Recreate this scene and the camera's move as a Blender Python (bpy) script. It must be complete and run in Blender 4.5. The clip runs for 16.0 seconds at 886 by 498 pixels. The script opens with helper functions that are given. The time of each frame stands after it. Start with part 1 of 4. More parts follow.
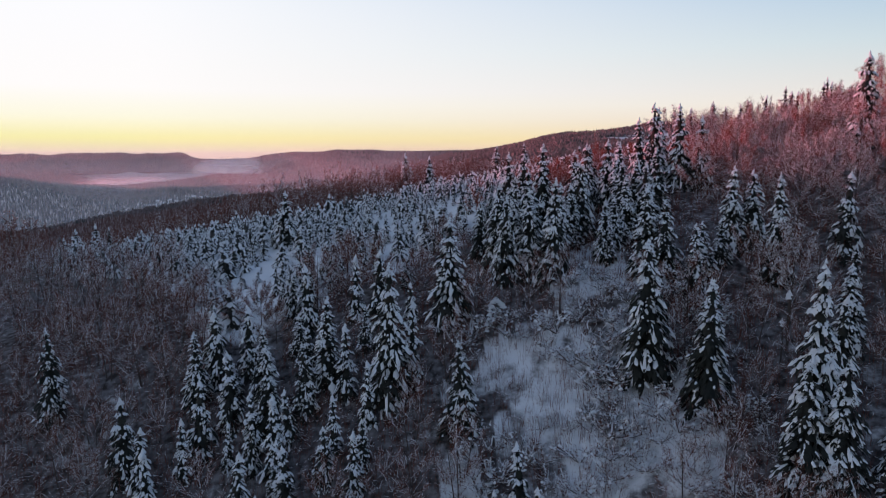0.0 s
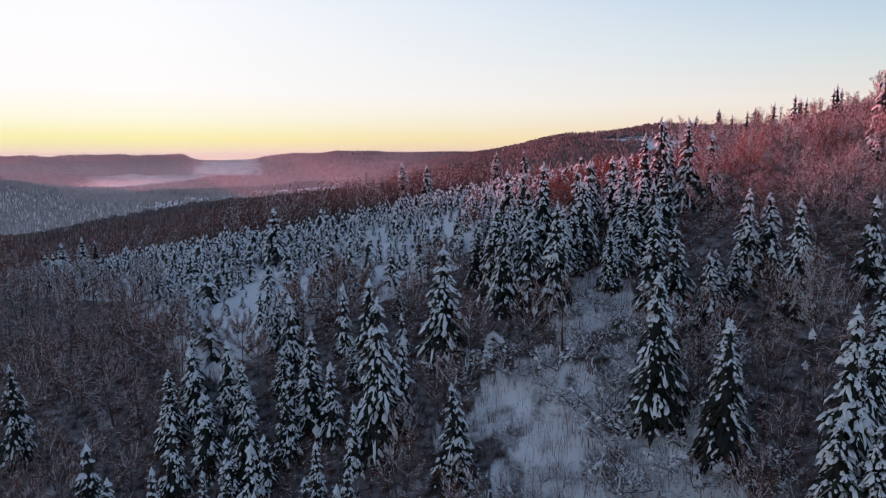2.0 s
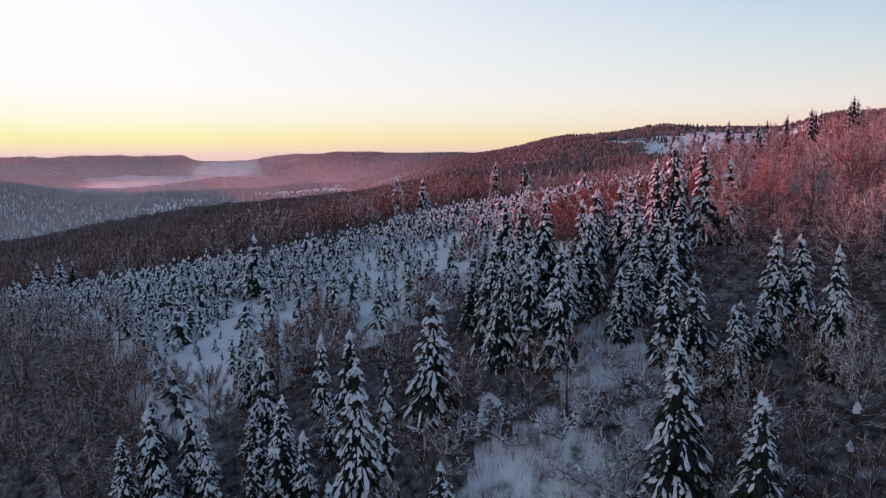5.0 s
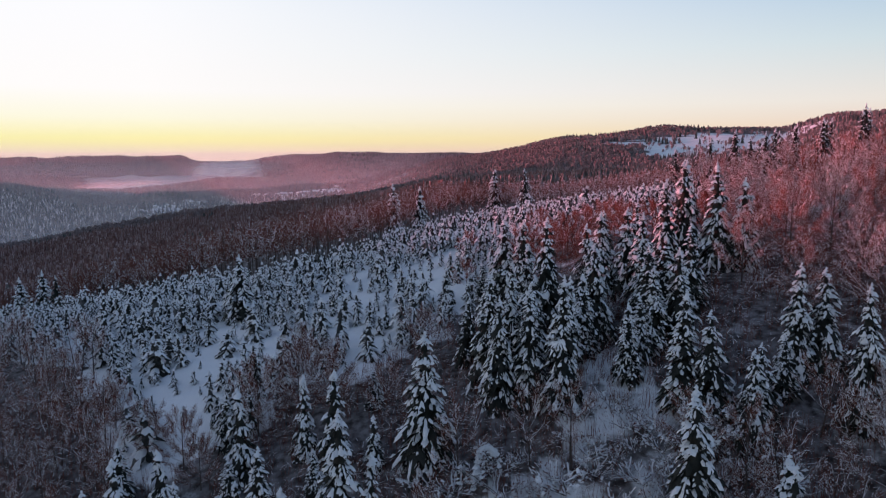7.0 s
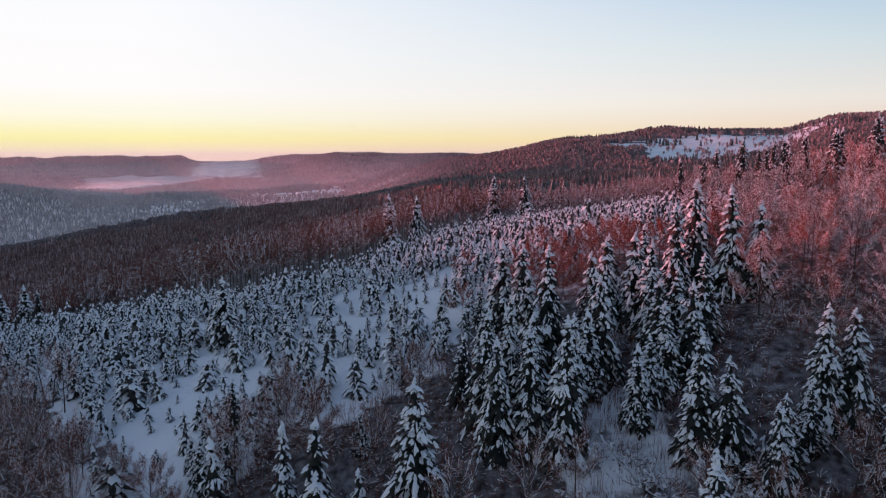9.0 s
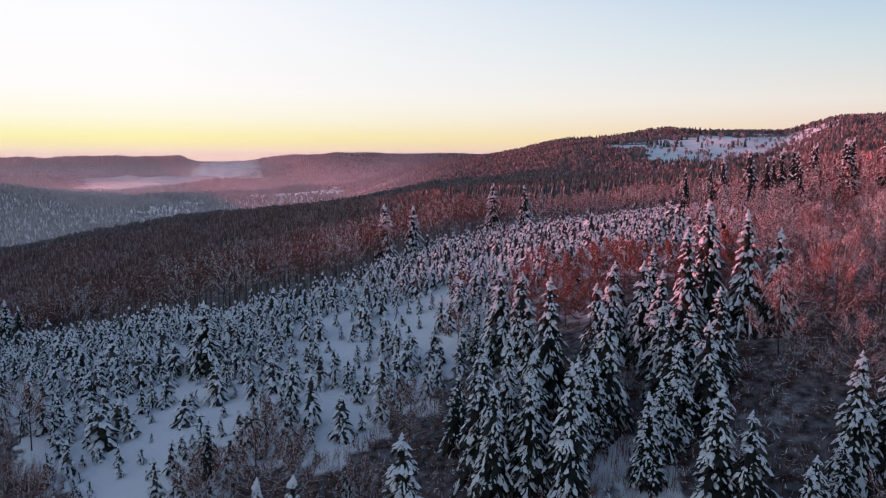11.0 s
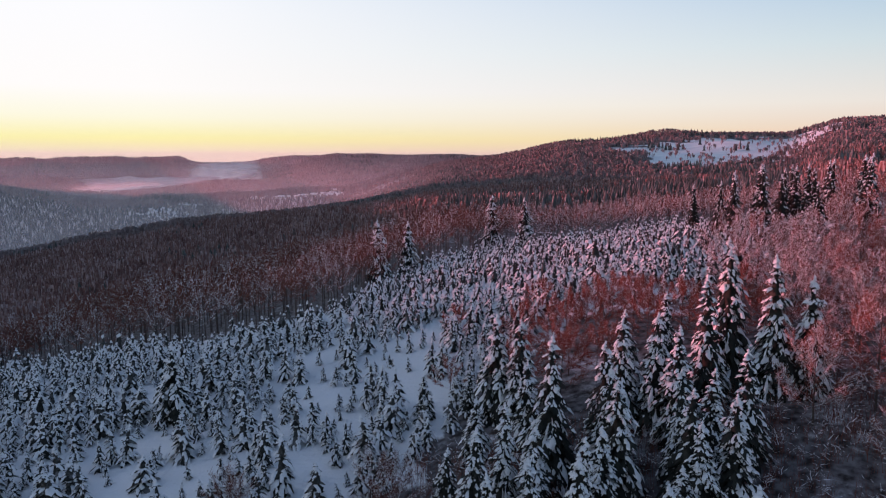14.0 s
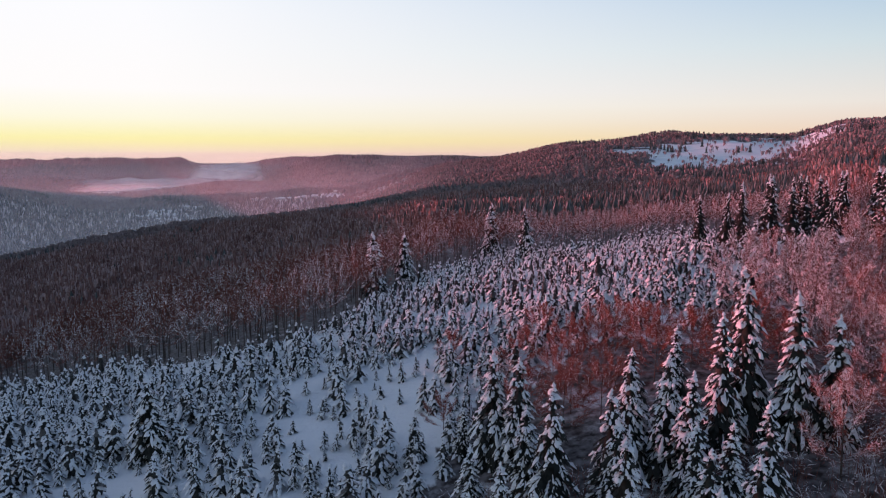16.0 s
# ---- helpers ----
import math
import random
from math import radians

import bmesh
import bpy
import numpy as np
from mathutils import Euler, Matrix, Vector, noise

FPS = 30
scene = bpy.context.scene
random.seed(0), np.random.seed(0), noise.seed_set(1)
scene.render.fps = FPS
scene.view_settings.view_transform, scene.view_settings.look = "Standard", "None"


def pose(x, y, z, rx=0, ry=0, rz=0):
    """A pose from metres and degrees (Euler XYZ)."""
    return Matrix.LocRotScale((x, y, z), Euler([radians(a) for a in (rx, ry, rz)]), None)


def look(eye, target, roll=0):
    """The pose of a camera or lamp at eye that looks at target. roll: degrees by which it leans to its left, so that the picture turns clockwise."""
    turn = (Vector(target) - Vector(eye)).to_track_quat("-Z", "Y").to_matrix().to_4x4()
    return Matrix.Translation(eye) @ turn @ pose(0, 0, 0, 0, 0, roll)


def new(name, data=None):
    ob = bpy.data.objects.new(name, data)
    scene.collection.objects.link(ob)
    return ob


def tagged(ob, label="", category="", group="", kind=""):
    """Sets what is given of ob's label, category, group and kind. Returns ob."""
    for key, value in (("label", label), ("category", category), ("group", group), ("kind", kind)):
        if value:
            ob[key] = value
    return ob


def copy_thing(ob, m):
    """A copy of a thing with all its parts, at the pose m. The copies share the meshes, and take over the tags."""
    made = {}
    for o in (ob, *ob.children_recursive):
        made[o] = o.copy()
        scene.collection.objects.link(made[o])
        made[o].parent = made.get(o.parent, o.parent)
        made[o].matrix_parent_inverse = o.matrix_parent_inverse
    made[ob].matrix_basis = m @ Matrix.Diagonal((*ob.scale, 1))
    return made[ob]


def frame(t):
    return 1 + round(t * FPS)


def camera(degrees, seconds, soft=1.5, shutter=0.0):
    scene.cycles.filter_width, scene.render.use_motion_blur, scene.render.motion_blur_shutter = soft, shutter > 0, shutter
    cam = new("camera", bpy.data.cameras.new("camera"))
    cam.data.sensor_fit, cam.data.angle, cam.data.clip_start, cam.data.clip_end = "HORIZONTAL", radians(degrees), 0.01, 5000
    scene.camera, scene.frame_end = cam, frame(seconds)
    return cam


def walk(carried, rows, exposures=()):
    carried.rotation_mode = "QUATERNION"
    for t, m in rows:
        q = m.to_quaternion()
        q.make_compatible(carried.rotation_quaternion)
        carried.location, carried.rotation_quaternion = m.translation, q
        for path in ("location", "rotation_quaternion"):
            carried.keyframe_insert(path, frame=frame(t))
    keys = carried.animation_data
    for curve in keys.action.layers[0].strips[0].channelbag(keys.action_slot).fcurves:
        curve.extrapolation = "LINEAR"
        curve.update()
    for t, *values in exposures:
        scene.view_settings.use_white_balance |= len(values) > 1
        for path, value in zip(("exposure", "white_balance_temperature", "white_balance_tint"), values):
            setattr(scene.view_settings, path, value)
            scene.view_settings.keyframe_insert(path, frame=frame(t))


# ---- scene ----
cam = camera(62.153, 16.0, soft=1.1)
PATH = [
    (0, (0.000, 0.000, 60.000), (2.016, 99.147, 47.125), 0.070),
    (1, (0.629, 4.069, 61.541), (2.580, 103.222, 48.703), 0.006),
    (2, (1.228, 8.150, 63.076), (3.128, 107.307, 50.259), -0.042),
    (3, (1.802, 12.240, 64.605), (3.663, 111.398, 51.796), -0.073),
    (4, (2.353, 16.331, 66.128), (4.187, 115.490, 53.315), -0.090),
    (5, (2.885, 20.420, 67.642), (4.705, 119.578, 54.820), -0.094),
    (6, (3.404, 24.503, 69.147), (5.217, 123.659, 56.310), -0.088),
    (7, (3.912, 28.574, 70.642), (5.727, 127.728, 57.788), -0.072),
    (8, (4.414, 32.629, 72.124), (6.236, 131.781, 59.254), -0.049),
    (9, (4.916, 36.665, 73.594), (6.747, 135.815, 60.709), -0.021),
    (10, (5.423, 40.678, 75.048), (7.260, 139.826, 62.153), 0.010),
    (11, (5.939, 44.665, 76.485), (7.777, 143.813, 63.587), 0.039),
    (12, (6.470, 48.623, 77.904), (8.300, 147.771, 65.009), 0.066),
    (13, (7.022, 52.548, 79.301), (8.830, 151.698, 66.420), 0.087),
    (14, (7.602, 56.438, 80.675), (9.366, 155.592, 67.819), 0.098),
    (15, (8.214, 60.290, 82.023), (9.911, 159.451, 69.204), 0.097),
    (16, (8.866, 64.103, 83.342), (10.463, 163.272, 70.574), 0.079),
]
walk(cam, [(t, look(eye, target, roll)) for t, eye, target, roll in PATH], exposures=[(0, 0.0, 6400, 16), (16, 0.0, 6400, 16)])
# -- end of walk --

# ---------------------------------------------------------------- light
SUN_AZ, SUN_EL = radians(-72.0), radians(3.0)
world = bpy.data.worlds.new("dusk_sky")
scene.world = world
world.use_nodes = True
wn, wl = world.node_tree.nodes, world.node_tree.links
wn.clear()
sky = wn.new("ShaderNodeTexSky")
sky.sky_type = "NISHITA"
sky.sun_disc = False
sky.sun_elevation = SUN_EL
sky.sun_rotation = SUN_AZ
sky.altitude = 500
sky.air_density, sky.dust_density, sky.ozone_density = 1.0, 1.5, 1.5
back = wn.new("ShaderNodeBackground")
back.inputs["Strength"].default_value = 0.51
wout = wn.new("ShaderNodeOutputWorld")
soft = wn.new("ShaderNodeHueSaturation")
soft.inputs["Hue"].default_value, soft.inputs["Saturation"].default_value = 0.512, 0.95
deep = wn.new("ShaderNodeGamma")
deep.inputs["Gamma"].default_value = 1.06
wl.new(sky.outputs["Color"], soft.inputs["Color"])
wl.new(soft.outputs["Color"], deep.inputs["Color"])
# the glow over the horizon: yellow and white towards the sun, cream and pale blue away from it
coord, axis, low, glow = wn.new("ShaderNodeTexCoord"), wn.new("ShaderNodeSeparateXYZ"), wn.new("ShaderNodeMapRange"), wn.new("ShaderNodeMix")
low.interpolation_type = "SMOOTHSTEP"
low.inputs["From Min"].default_value, low.inputs["From Max"].default_value = 0.16, 0.48
low.inputs["To Min"].default_value, low.inputs["To Max"].default_value = 1.0, 0.0


def sky_ramp(stops):
    r = wn.new("ShaderNodeValToRGB")
    r.color_ramp.elements[0].position, r.color_ramp.elements[0].color = stops[0][0], (*stops[0][1], 1)
    r.color_ramp.elements[1].position, r.color_ramp.elements[1].color = stops[-1][0], (*stops[-1][1], 1)
    for p, c in stops[1:-1]:
        r.color_ramp.elements.new(p).color = (*c, 1)
    return r


sunward = sky_ramp([(0.0, (0.66, 0.50, 0.42)), (0.004, (0.69, 0.57, 0.40)), (0.018, (0.71, 0.66, 0.30)), (0.045, (0.72, 0.71, 0.54)), (0.08, (0.73, 0.73, 0.69)), (0.20, (0.70, 0.725, 0.72))])
away = sky_ramp([(0.0, (0.55, 0.37, 0.30)), (0.02, (0.62, 0.46, 0.34)), (0.063, (0.61, 0.58, 0.51)), (0.132, (0.45, 0.54, 0.55)), (0.20, (0.31, 0.44, 0.545))])
facing, side, between = wn.new("ShaderNodeVectorMath"), wn.new("ShaderNodeMapRange"), wn.new("ShaderNodeMix")
facing.operation = "DOT_PRODUCT"
facing.inputs[1].default_value = (math.sin(SUN_AZ), math.cos(SUN_AZ), 0)
side.inputs["From Min"].default_value, side.inputs["From Max"].default_value = -0.25, 0.62
between.data_type = "RGBA"
triple = wn.new("ShaderNodeVectorMath")
triple.operation = "SCALE"
triple.inputs["Scale"].default_value = 2.65
glow.data_type = "RGBA"
wl.new(coord.outputs["Generated"], axis.inputs["Vector"])
wl.new(coord.outputs["Generated"], facing.inputs[0])
wl.new(facing.outputs["Value"], side.inputs["Value"])
wl.new(axis.outputs["Z"], low.inputs["Value"])
wl.new(axis.outputs["Z"], sunward.inputs["Fac"])
wl.new(axis.outputs["Z"], away.inputs["Fac"])
wl.new(side.outputs["Result"], between.inputs["Factor"])
wl.new(away.outputs["Color"], between.inputs["A"])
wl.new(sunward.outputs["Color"], between.inputs["B"])
wl.new(between.outputs["Result"], triple.inputs[0])
wl.new(low.outputs["Result"], glow.inputs["Factor"])
wl.new(deep.outputs["Color"], glow.inputs["A"])
wl.new(triple.outputs["Vector"], glow.inputs["B"])
wl.new(glow.outputs["Result"], back.inputs["Color"])
wl.new(back.outputs["Background"], wout.inputs["Surface"])

sun_dir = Vector((math.sin(SUN_AZ) * math.cos(SUN_EL), math.cos(SUN_AZ) * math.cos(SUN_EL), math.sin(SUN_EL)))
sun = new("sun", bpy.data.lights.new("sun", "SUN"))
sun.data.energy = 6.9
sun.data.angle = radians(0.8)
sun.data.color = (1.0, 0.235, 0.265)
sun.matrix_world = look(sun_dir * 500, (0, 0, 0))


# ---------------------------------------------------------------- materials
def material(name, colours, scale=1.0, rough=0.8, bump=0.0, bump_scale=6.0, island=0.0, spec=0.2, translucent=0.0):
    """A surface whose colour runs through the given ones by noise at two scales and by piece."""
    m = bpy.data.materials.new(name)
    m.use_nodes = True
    n, l = m.node_tree.nodes, m.node_tree.links
    n.clear()
    out = n.new("ShaderNodeOutputMaterial")
    b = n.new("ShaderNodeBsdfPrincipled")
    b.inputs["Roughness"].default_value = rough
    b.inputs["Specular IOR Level"].default_value = spec
    geo = n.new("ShaderNodeNewGeometry")
    big, fine = n.new("ShaderNodeTexNoise"), n.new("ShaderNodeTexNoise")
    big.inputs["Scale"].default_value, big.inputs["Detail"].default_value = 0.12 * scale, 3.0
    fine.inputs["Scale"].default_value, fine.inputs["Detail"].default_value = 2.3 * scale, 4.0
    l.new(geo.outputs["Position"], big.inputs["Vector"])
    l.new(geo.outputs["Position"], fine.inputs["Vector"])
    add = n.new("ShaderNodeMath")
    add.operation = "ADD"
    half = n.new("ShaderNodeMath")
    half.operation = "MULTIPLY_ADD"
    half.inputs[1].default_value, half.inputs[2].default_value = 1.4, -0.2 - 0.35 * (island > 0)
    l.new(big.outputs["Fac"], add.inputs[0])
    l.new(fine.outputs["Fac"], add.inputs[1])
    mean = n.new("ShaderNodeMath")
    mean.operation = "MULTIPLY"
    mean.inputs[1].default_value = 0.5
    l.new(add.outputs[0], mean.inputs[0])
    l.new(mean.outputs[0], half.inputs[0])
    last = half
    if island > 0:
        more = n.new("ShaderNodeMath")
        more.operation = "MULTIPLY_ADD"
        more.inputs[1].default_value = island
        l.new(geo.outputs["Random Per Island"], more.inputs[0])
        l.new(half.outputs[0], more.inputs[2])
        last = more
    ramp = n.new("ShaderNodeValToRGB")
    e = ramp.color_ramp.elements
    e[0].color, e[1].color = (*colours[0], 1), (*colours[-1], 1)
    for k in range(1, len(colours) - 1):
        e.new(k / (len(colours) - 1)).color = (*colours[k], 1)
    l.new(last.outputs[0], ramp.inputs["Fac"])
    l.new(ramp.outputs["Color"], b.inputs["Base Color"])
    if bump > 0:
        tex = n.new("ShaderNodeTexNoise")
        tex.inputs["Scale"].default_value, tex.inputs["Detail"].default_value = bump_scale, 6.0
        l.new(geo.outputs["Position"], tex.inputs["Vector"])
        bm = n.new("ShaderNodeBump")
        bm.inputs["Strength"].default_value, bm.inputs["Distance"].default_value = bump, 0.3
        l.new(tex.outputs["Fac"], bm.inputs["Height"])
        l.new(bm.outputs["Normal"], b.inputs["Normal"])
    l.new(b.outputs[0], out.inputs["Surface"])
    return m


SNOW = material("settled_snow", [(0.60, 0.63, 0.68), (0.70, 0.72, 0.75), (0.78, 0.79, 0.81)], 1.0, 0.75, 0.5, 4.0)
NEEDLES = material("spruce_needles", [(0.007, 0.009, 0.009), (0.016, 0.018, 0.015), (0.036, 0.036, 0.032)], 1.5, 0.75, island=0.6)
FROSTED = material("frosted_needles", [(0.012, 0.013, 0.012), (0.036, 0.037, 0.035), (0.17, 0.172, 0.18)], 1.5, 0.8, island=0.7)
BARK = material("spruce_bark", [(0.05, 0.035, 0.028), (0.11, 0.08, 0.06)], 2.0, 0.9, 0.4, 8.0)
BEECH_BARK = material("beech_bark", [(0.04, 0.03, 0.027), (0.10, 0.08, 0.074)], 2.0, 0.85, 0.3, 8.0)
TWIGS = material("beech_twigs", [(0.08, 0.028, 0.022), (0.17, 0.062, 0.045), (0.28, 0.11, 0.08)], 0.8, 0.8, island=0.5)
RIME = material("snow_on_twigs", [(0.66, 0.66, 0.69), (0.84, 0.84, 0.87)], 1.0, 0.8, island=0.5)
# far twigs greyed and paled: distance haze put into colour, besides dusted snow
FAR_TWIGS = material("far_hazed_bare_crowns", [(0.12, 0.09, 0.094), (0.21, 0.168, 0.172), (0.31, 0.27, 0.278)], 0.2, 0.9, island=0.6)
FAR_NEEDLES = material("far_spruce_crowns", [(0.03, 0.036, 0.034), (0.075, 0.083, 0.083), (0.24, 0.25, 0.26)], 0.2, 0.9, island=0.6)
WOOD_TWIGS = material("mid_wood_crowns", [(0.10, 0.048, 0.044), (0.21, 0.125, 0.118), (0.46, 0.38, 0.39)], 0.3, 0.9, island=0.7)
# valley wood paler again: haze brightness in the colour, on top of frost
HAZY_FROSTY_WOOD = material("hazy_frosty_valley_wood", [(0.06, 0.05, 0.055), (0.30, 0.28, 0.30), (0.66, 0.64, 0.67)], 0.15, 0.9, island=0.9)
RUSSET = material("russet_twigs", [(0.16, 0.05, 0.038), (0.26, 0.085, 0.064), (0.36, 0.14, 0.108)], 0.8, 0.8, island=0.5)


def ground_material():
    m = bpy.data.materials.new("snowy_ground")
    m.use_nodes = True
    n, l = m.node_tree.nodes, m.node_tree.links
    b = n["Principled BSDF"]
    b.inputs["Roughness"].default_value = 0.8
    b.inputs["Specular IOR Level"].default_value = 0.15
    geo = n.new("ShaderNodeNewGeometry")
    wood = n.new("ShaderNodeAttribute")
    wood.attribute_name = "woodland"
    a, c = n.new("ShaderNodeTexNoise"), n.new("ShaderNodeTexNoise")
    a.inputs["Scale"].default_value, a.inputs["Detail"].default_value = 0.03, 8.0
    c.inputs["Scale"].default_value, c.inputs["Detail"].default_value = 0.9, 6.0
    l.new(geo.outputs["Position"], a.inputs["Vector"])
    l.new(geo.outputs["Position"], c.inputs["Vector"])
    floor_c = n.new("ShaderNodeValToRGB")
    e = floor_c.color_ramp.elements
    e[0].position, e[0].color = 0.35, (0.035, 0.027, 0.025, 1)
    e[1].position, e[1].color = 0.68, (0.20, 0.19, 0.20, 1)
    l.new(c.outputs["Fac"], floor_c.inputs["Fac"])
    snow_c = n.new("ShaderNodeValToRGB")
    e = snow_c.color_ramp.elements
    e[0].position, e[0].color = 0.3, (0.60, 0.63, 0.67, 1)
    e[1].position, e[1].color = 0.7, (0.76, 0.77, 0.79, 1)
    l.new(a.outputs["Fac"], snow_c.inputs["Fac"])
    mix = n.new("ShaderNodeMix")
    mix.data_type = "RGBA"
    ragged, sharp = n.new("ShaderNodeMath"), n.new("ShaderNodeMapRange")
    patch = n.new("ShaderNodeTexNoise")
    patch.inputs["Scale"].default_value, patch.inputs["Detail"].default_value, patch.inputs["Roughness"].default_value = 0.35, 8.0, 0.7
    l.new(geo.outputs["Position"], patch.inputs["Vector"])
    ragged.operation = "MULTIPLY_ADD"
    ragged.inputs[1].default_value = 1.6
    l.new(patch.outputs["Fac"], ragged.inputs[0])
    l.new(wood.outputs["Fac"], ragged.inputs[2])
    sharp.interpolation_type = "SMOOTHSTEP"
    sharp.inputs["From Min"].default_value, sharp.inputs["From Max"].default_value = 1.0, 1.6
    l.new(ragged.outputs[0], sharp.inputs["Value"])
    l.new(sharp.outputs["Result"], mix.inputs["Factor"])
    l.new(snow_c.outputs["Color"], mix.inputs["A"])
    l.new(floor_c.outputs["Color"], mix.inputs["B"])
    l.new(mix.outputs["Result"], b.inputs["Base Color"])
    bm = n.new("ShaderNodeBump")
    bm.inputs["Strength"].default_value, bm.inputs["Distance"].default_value = 0.5, 0.4
    l.new(c.outputs["Fac"], bm.inputs["Height"])
    l.new(bm.outputs["Normal"], b.inputs["Normal"])
    return m


GROUND = ground_material()

# ---------------------------------------------------------------- relief
OX, OY = 5.0, 32.0
BASE_Y = [-200, 0, 40, 60, 80, 94, 106, 116, 130, 145, 160, 180, 215, 260, 320]
BASE_Z = [-50, -22, -6, 3, 13.5, 23.5, 31.5, 37, 40.5, 42, 43.5, 45.5, 48, 45, 42]
RIGHT_Y, RIGHT_S = [60, 95, 115, 145, 180, 230, 300], [0.42, 0.30, 0.225, 0.25, 0.23, 0.185, 0.15]
LEFT_Y, LEFT_S = [60, 100, 145, 180, 210, 250, 300], [0.26, 0.26, 0.17, 0.16, 0.20, 0.26, 0.24]
RINGS = [250, 450, 700, 1000, 1500, 2000, 2500, 3000, 3400, 3900, 4300, 4700, 4950]
LEFT = [
    (-180, [-40, -60, -80, -90, -90, -60, 0, 40, 60, 60, 60, 60, 60]),
    (-60, [0, -20, -30, -50, -100, -60, 0, -20, -100, -160, -150, -130, -70]),
    (-30.1, [14, -10, -30, -43, -118, -76, -28, -45, -120, -150, -75, 40, 45]),
    (-23.2, [22, 0, -16, -24, -128, -100, -78, -72, -105, -150, -66, 54, 50]),
    (-15.4, [35, 5, -4, -8, -120, -80, -72, -30, -95, -120, -90, 50, 50]),
    (-7.0, [38, 24, 14, 2, -25, -75, -48, -42, -6, 47, 70, 60, 60]),
]
RIGHT = [
    (1.75, [43, 42, 30, 25, 28, 43, 55, 0, 20, 60, 60, 62, 62]),
    (10.5, [48, 44, 34, 46, 90, 104, 74, 60, 60, 60, 60, 60, 60]),
    (18.0, [54, 50, 46, 50, 96, 131, 90, 60, 60, 60, 60, 60, 60]),
    (25.5, [59, 55, 56, 58, 96, 124, 90, 60, 60, 60, 60, 60, 60]),
    (29.0, [63, 62, 72, 84, 125, 158, 110, 60, 60, 60, 60, 60, 60]),
    (34.0, [65, 68, 78, 88, 130, 162, 110, 60, 60, 60, 60, 60, 60]),
    (60, [85, 100, 110, 120, 150, 160, 110, 60, 60, 60, 60, 60, 60]),
    (180, LEFT[0][1]),
]
COLUMNS = LEFT + RIGHT
COL_AZ = np.array([c[0] for c in COLUMNS], float)
COL_Z = np.array([c[1] for c in COLUMNS], float)
_waves = np.random.RandomState(5).uniform(-1, 1, (24, 3))


def waves(x, y, length):
    """Gentle irregular relief between -1 and 1 with the given wavelength."""
    v = np.zeros_like(x)
    for k, (a, b, c) in enumerate(_waves):
        f = 2 * math.pi / length * (0.5 + 0.07 * k)
        v = v + np.sin(f * (a * x + b * y) * 1.3 + 9 * c) * (1 - 0.03 * k)
    return v / 5.0


def height(x, y):
    x, y = np.asarray(x, float), np.asarray(y, float)
    dx, dy = x - OX, y - OY
    r, az = np.hypot(dx, dy), np.degrees(np.arctan2(dx, dy))
    near = np.interp(y, BASE_Y, BASE_Z)
    near = near + np.where(x > 0, np.interp(y, RIGHT_Y, RIGHT_S), np.interp(y, LEFT_Y, LEFT_S)) * 170 * np.tanh(x / 170)
    near = near + np.interp(x, [40, 60, 72, 95, 108, 130], [0, -2, -5, -2.5, 0.5, 3]) * np.interp(y, [140, 165, 215, 240], [0, 1, 1, 0])
    k = np.clip(np.searchsorted(COL_AZ, az) - 1, 0, len(COL_AZ) - 2)
    u = (az - COL_AZ[k]) / (COL_AZ[k + 1] - COL_AZ[k])
    u = u * u * (3 - 2 * u) * 0.5 + u * 0.5
    j = np.clip(np.searchsorted(RINGS, r) - 1, 0, len(RINGS) - 2)
    rr = np.array(RINGS, float)
    v = np.clip((r - rr[j]) / (rr[j + 1] - rr[j]), 0, 1)
    v = v * v * (3 - 2 * v) * 0.5 + v * 0.5
    z0 = COL_Z[k, j] * (1 - v) + COL_Z[k, j + 1] * v
    z1 = COL_Z[k + 1, j] * (1 - v) + COL_Z[k + 1, j + 1] * v
    far = z0 * (1 - u) + z1 * u
    far = far + waves(x, y, 420.0) * np.clip((r - 500) / 150, 0, 8)
    # the gap between the two tablelands
    ease = lambda v, a, b: (lambda q: q * q * (3 - 2 * q))(np.clip((v - a) / (b - a), 0, 1))
    gap = ease(az, -18.6, -16.9) * (1 - ease(az, -14.6, -11.6)) * ease(r, 3300, 3700)
    far = far * (1 - gap) + gap * (-140 + 165 * ease(r, 4300, 4950))
    # long ridge added out of view, its height set to shade the valley side
    far = far + np.interp(y, [400, 420, 450, 510, 615, 900, 1200], [162, 158, 152, 149, 146, 174, 225]) * np.exp(-(((x + 880 + 0.62 * np.maximum(y - 780, 0)) / 200) ** 2)) * (1 - ease(y, 1500, 1900)) * ease(y, -900, -400)
    w = np.clip((r - 215) / 110, 0, 1)
    w = w * w * (3 - 2 * w)
    return near * (1 - w) + far * w + waves(x, y, 34.0) * 0.5 * (1 - w)


def inside(poly, x, y):
    hit = np.zeros(np.shape(x), bool)
    for (ax, ay), (bx, by) in zip(poly, poly[1:] + poly[:1]):
        cross = (ay > y) != (by > y)
        hit ^= cross & (x < (bx - ax) * (y - ay) / (by - ay + 1e-9) + ax)
    return hit


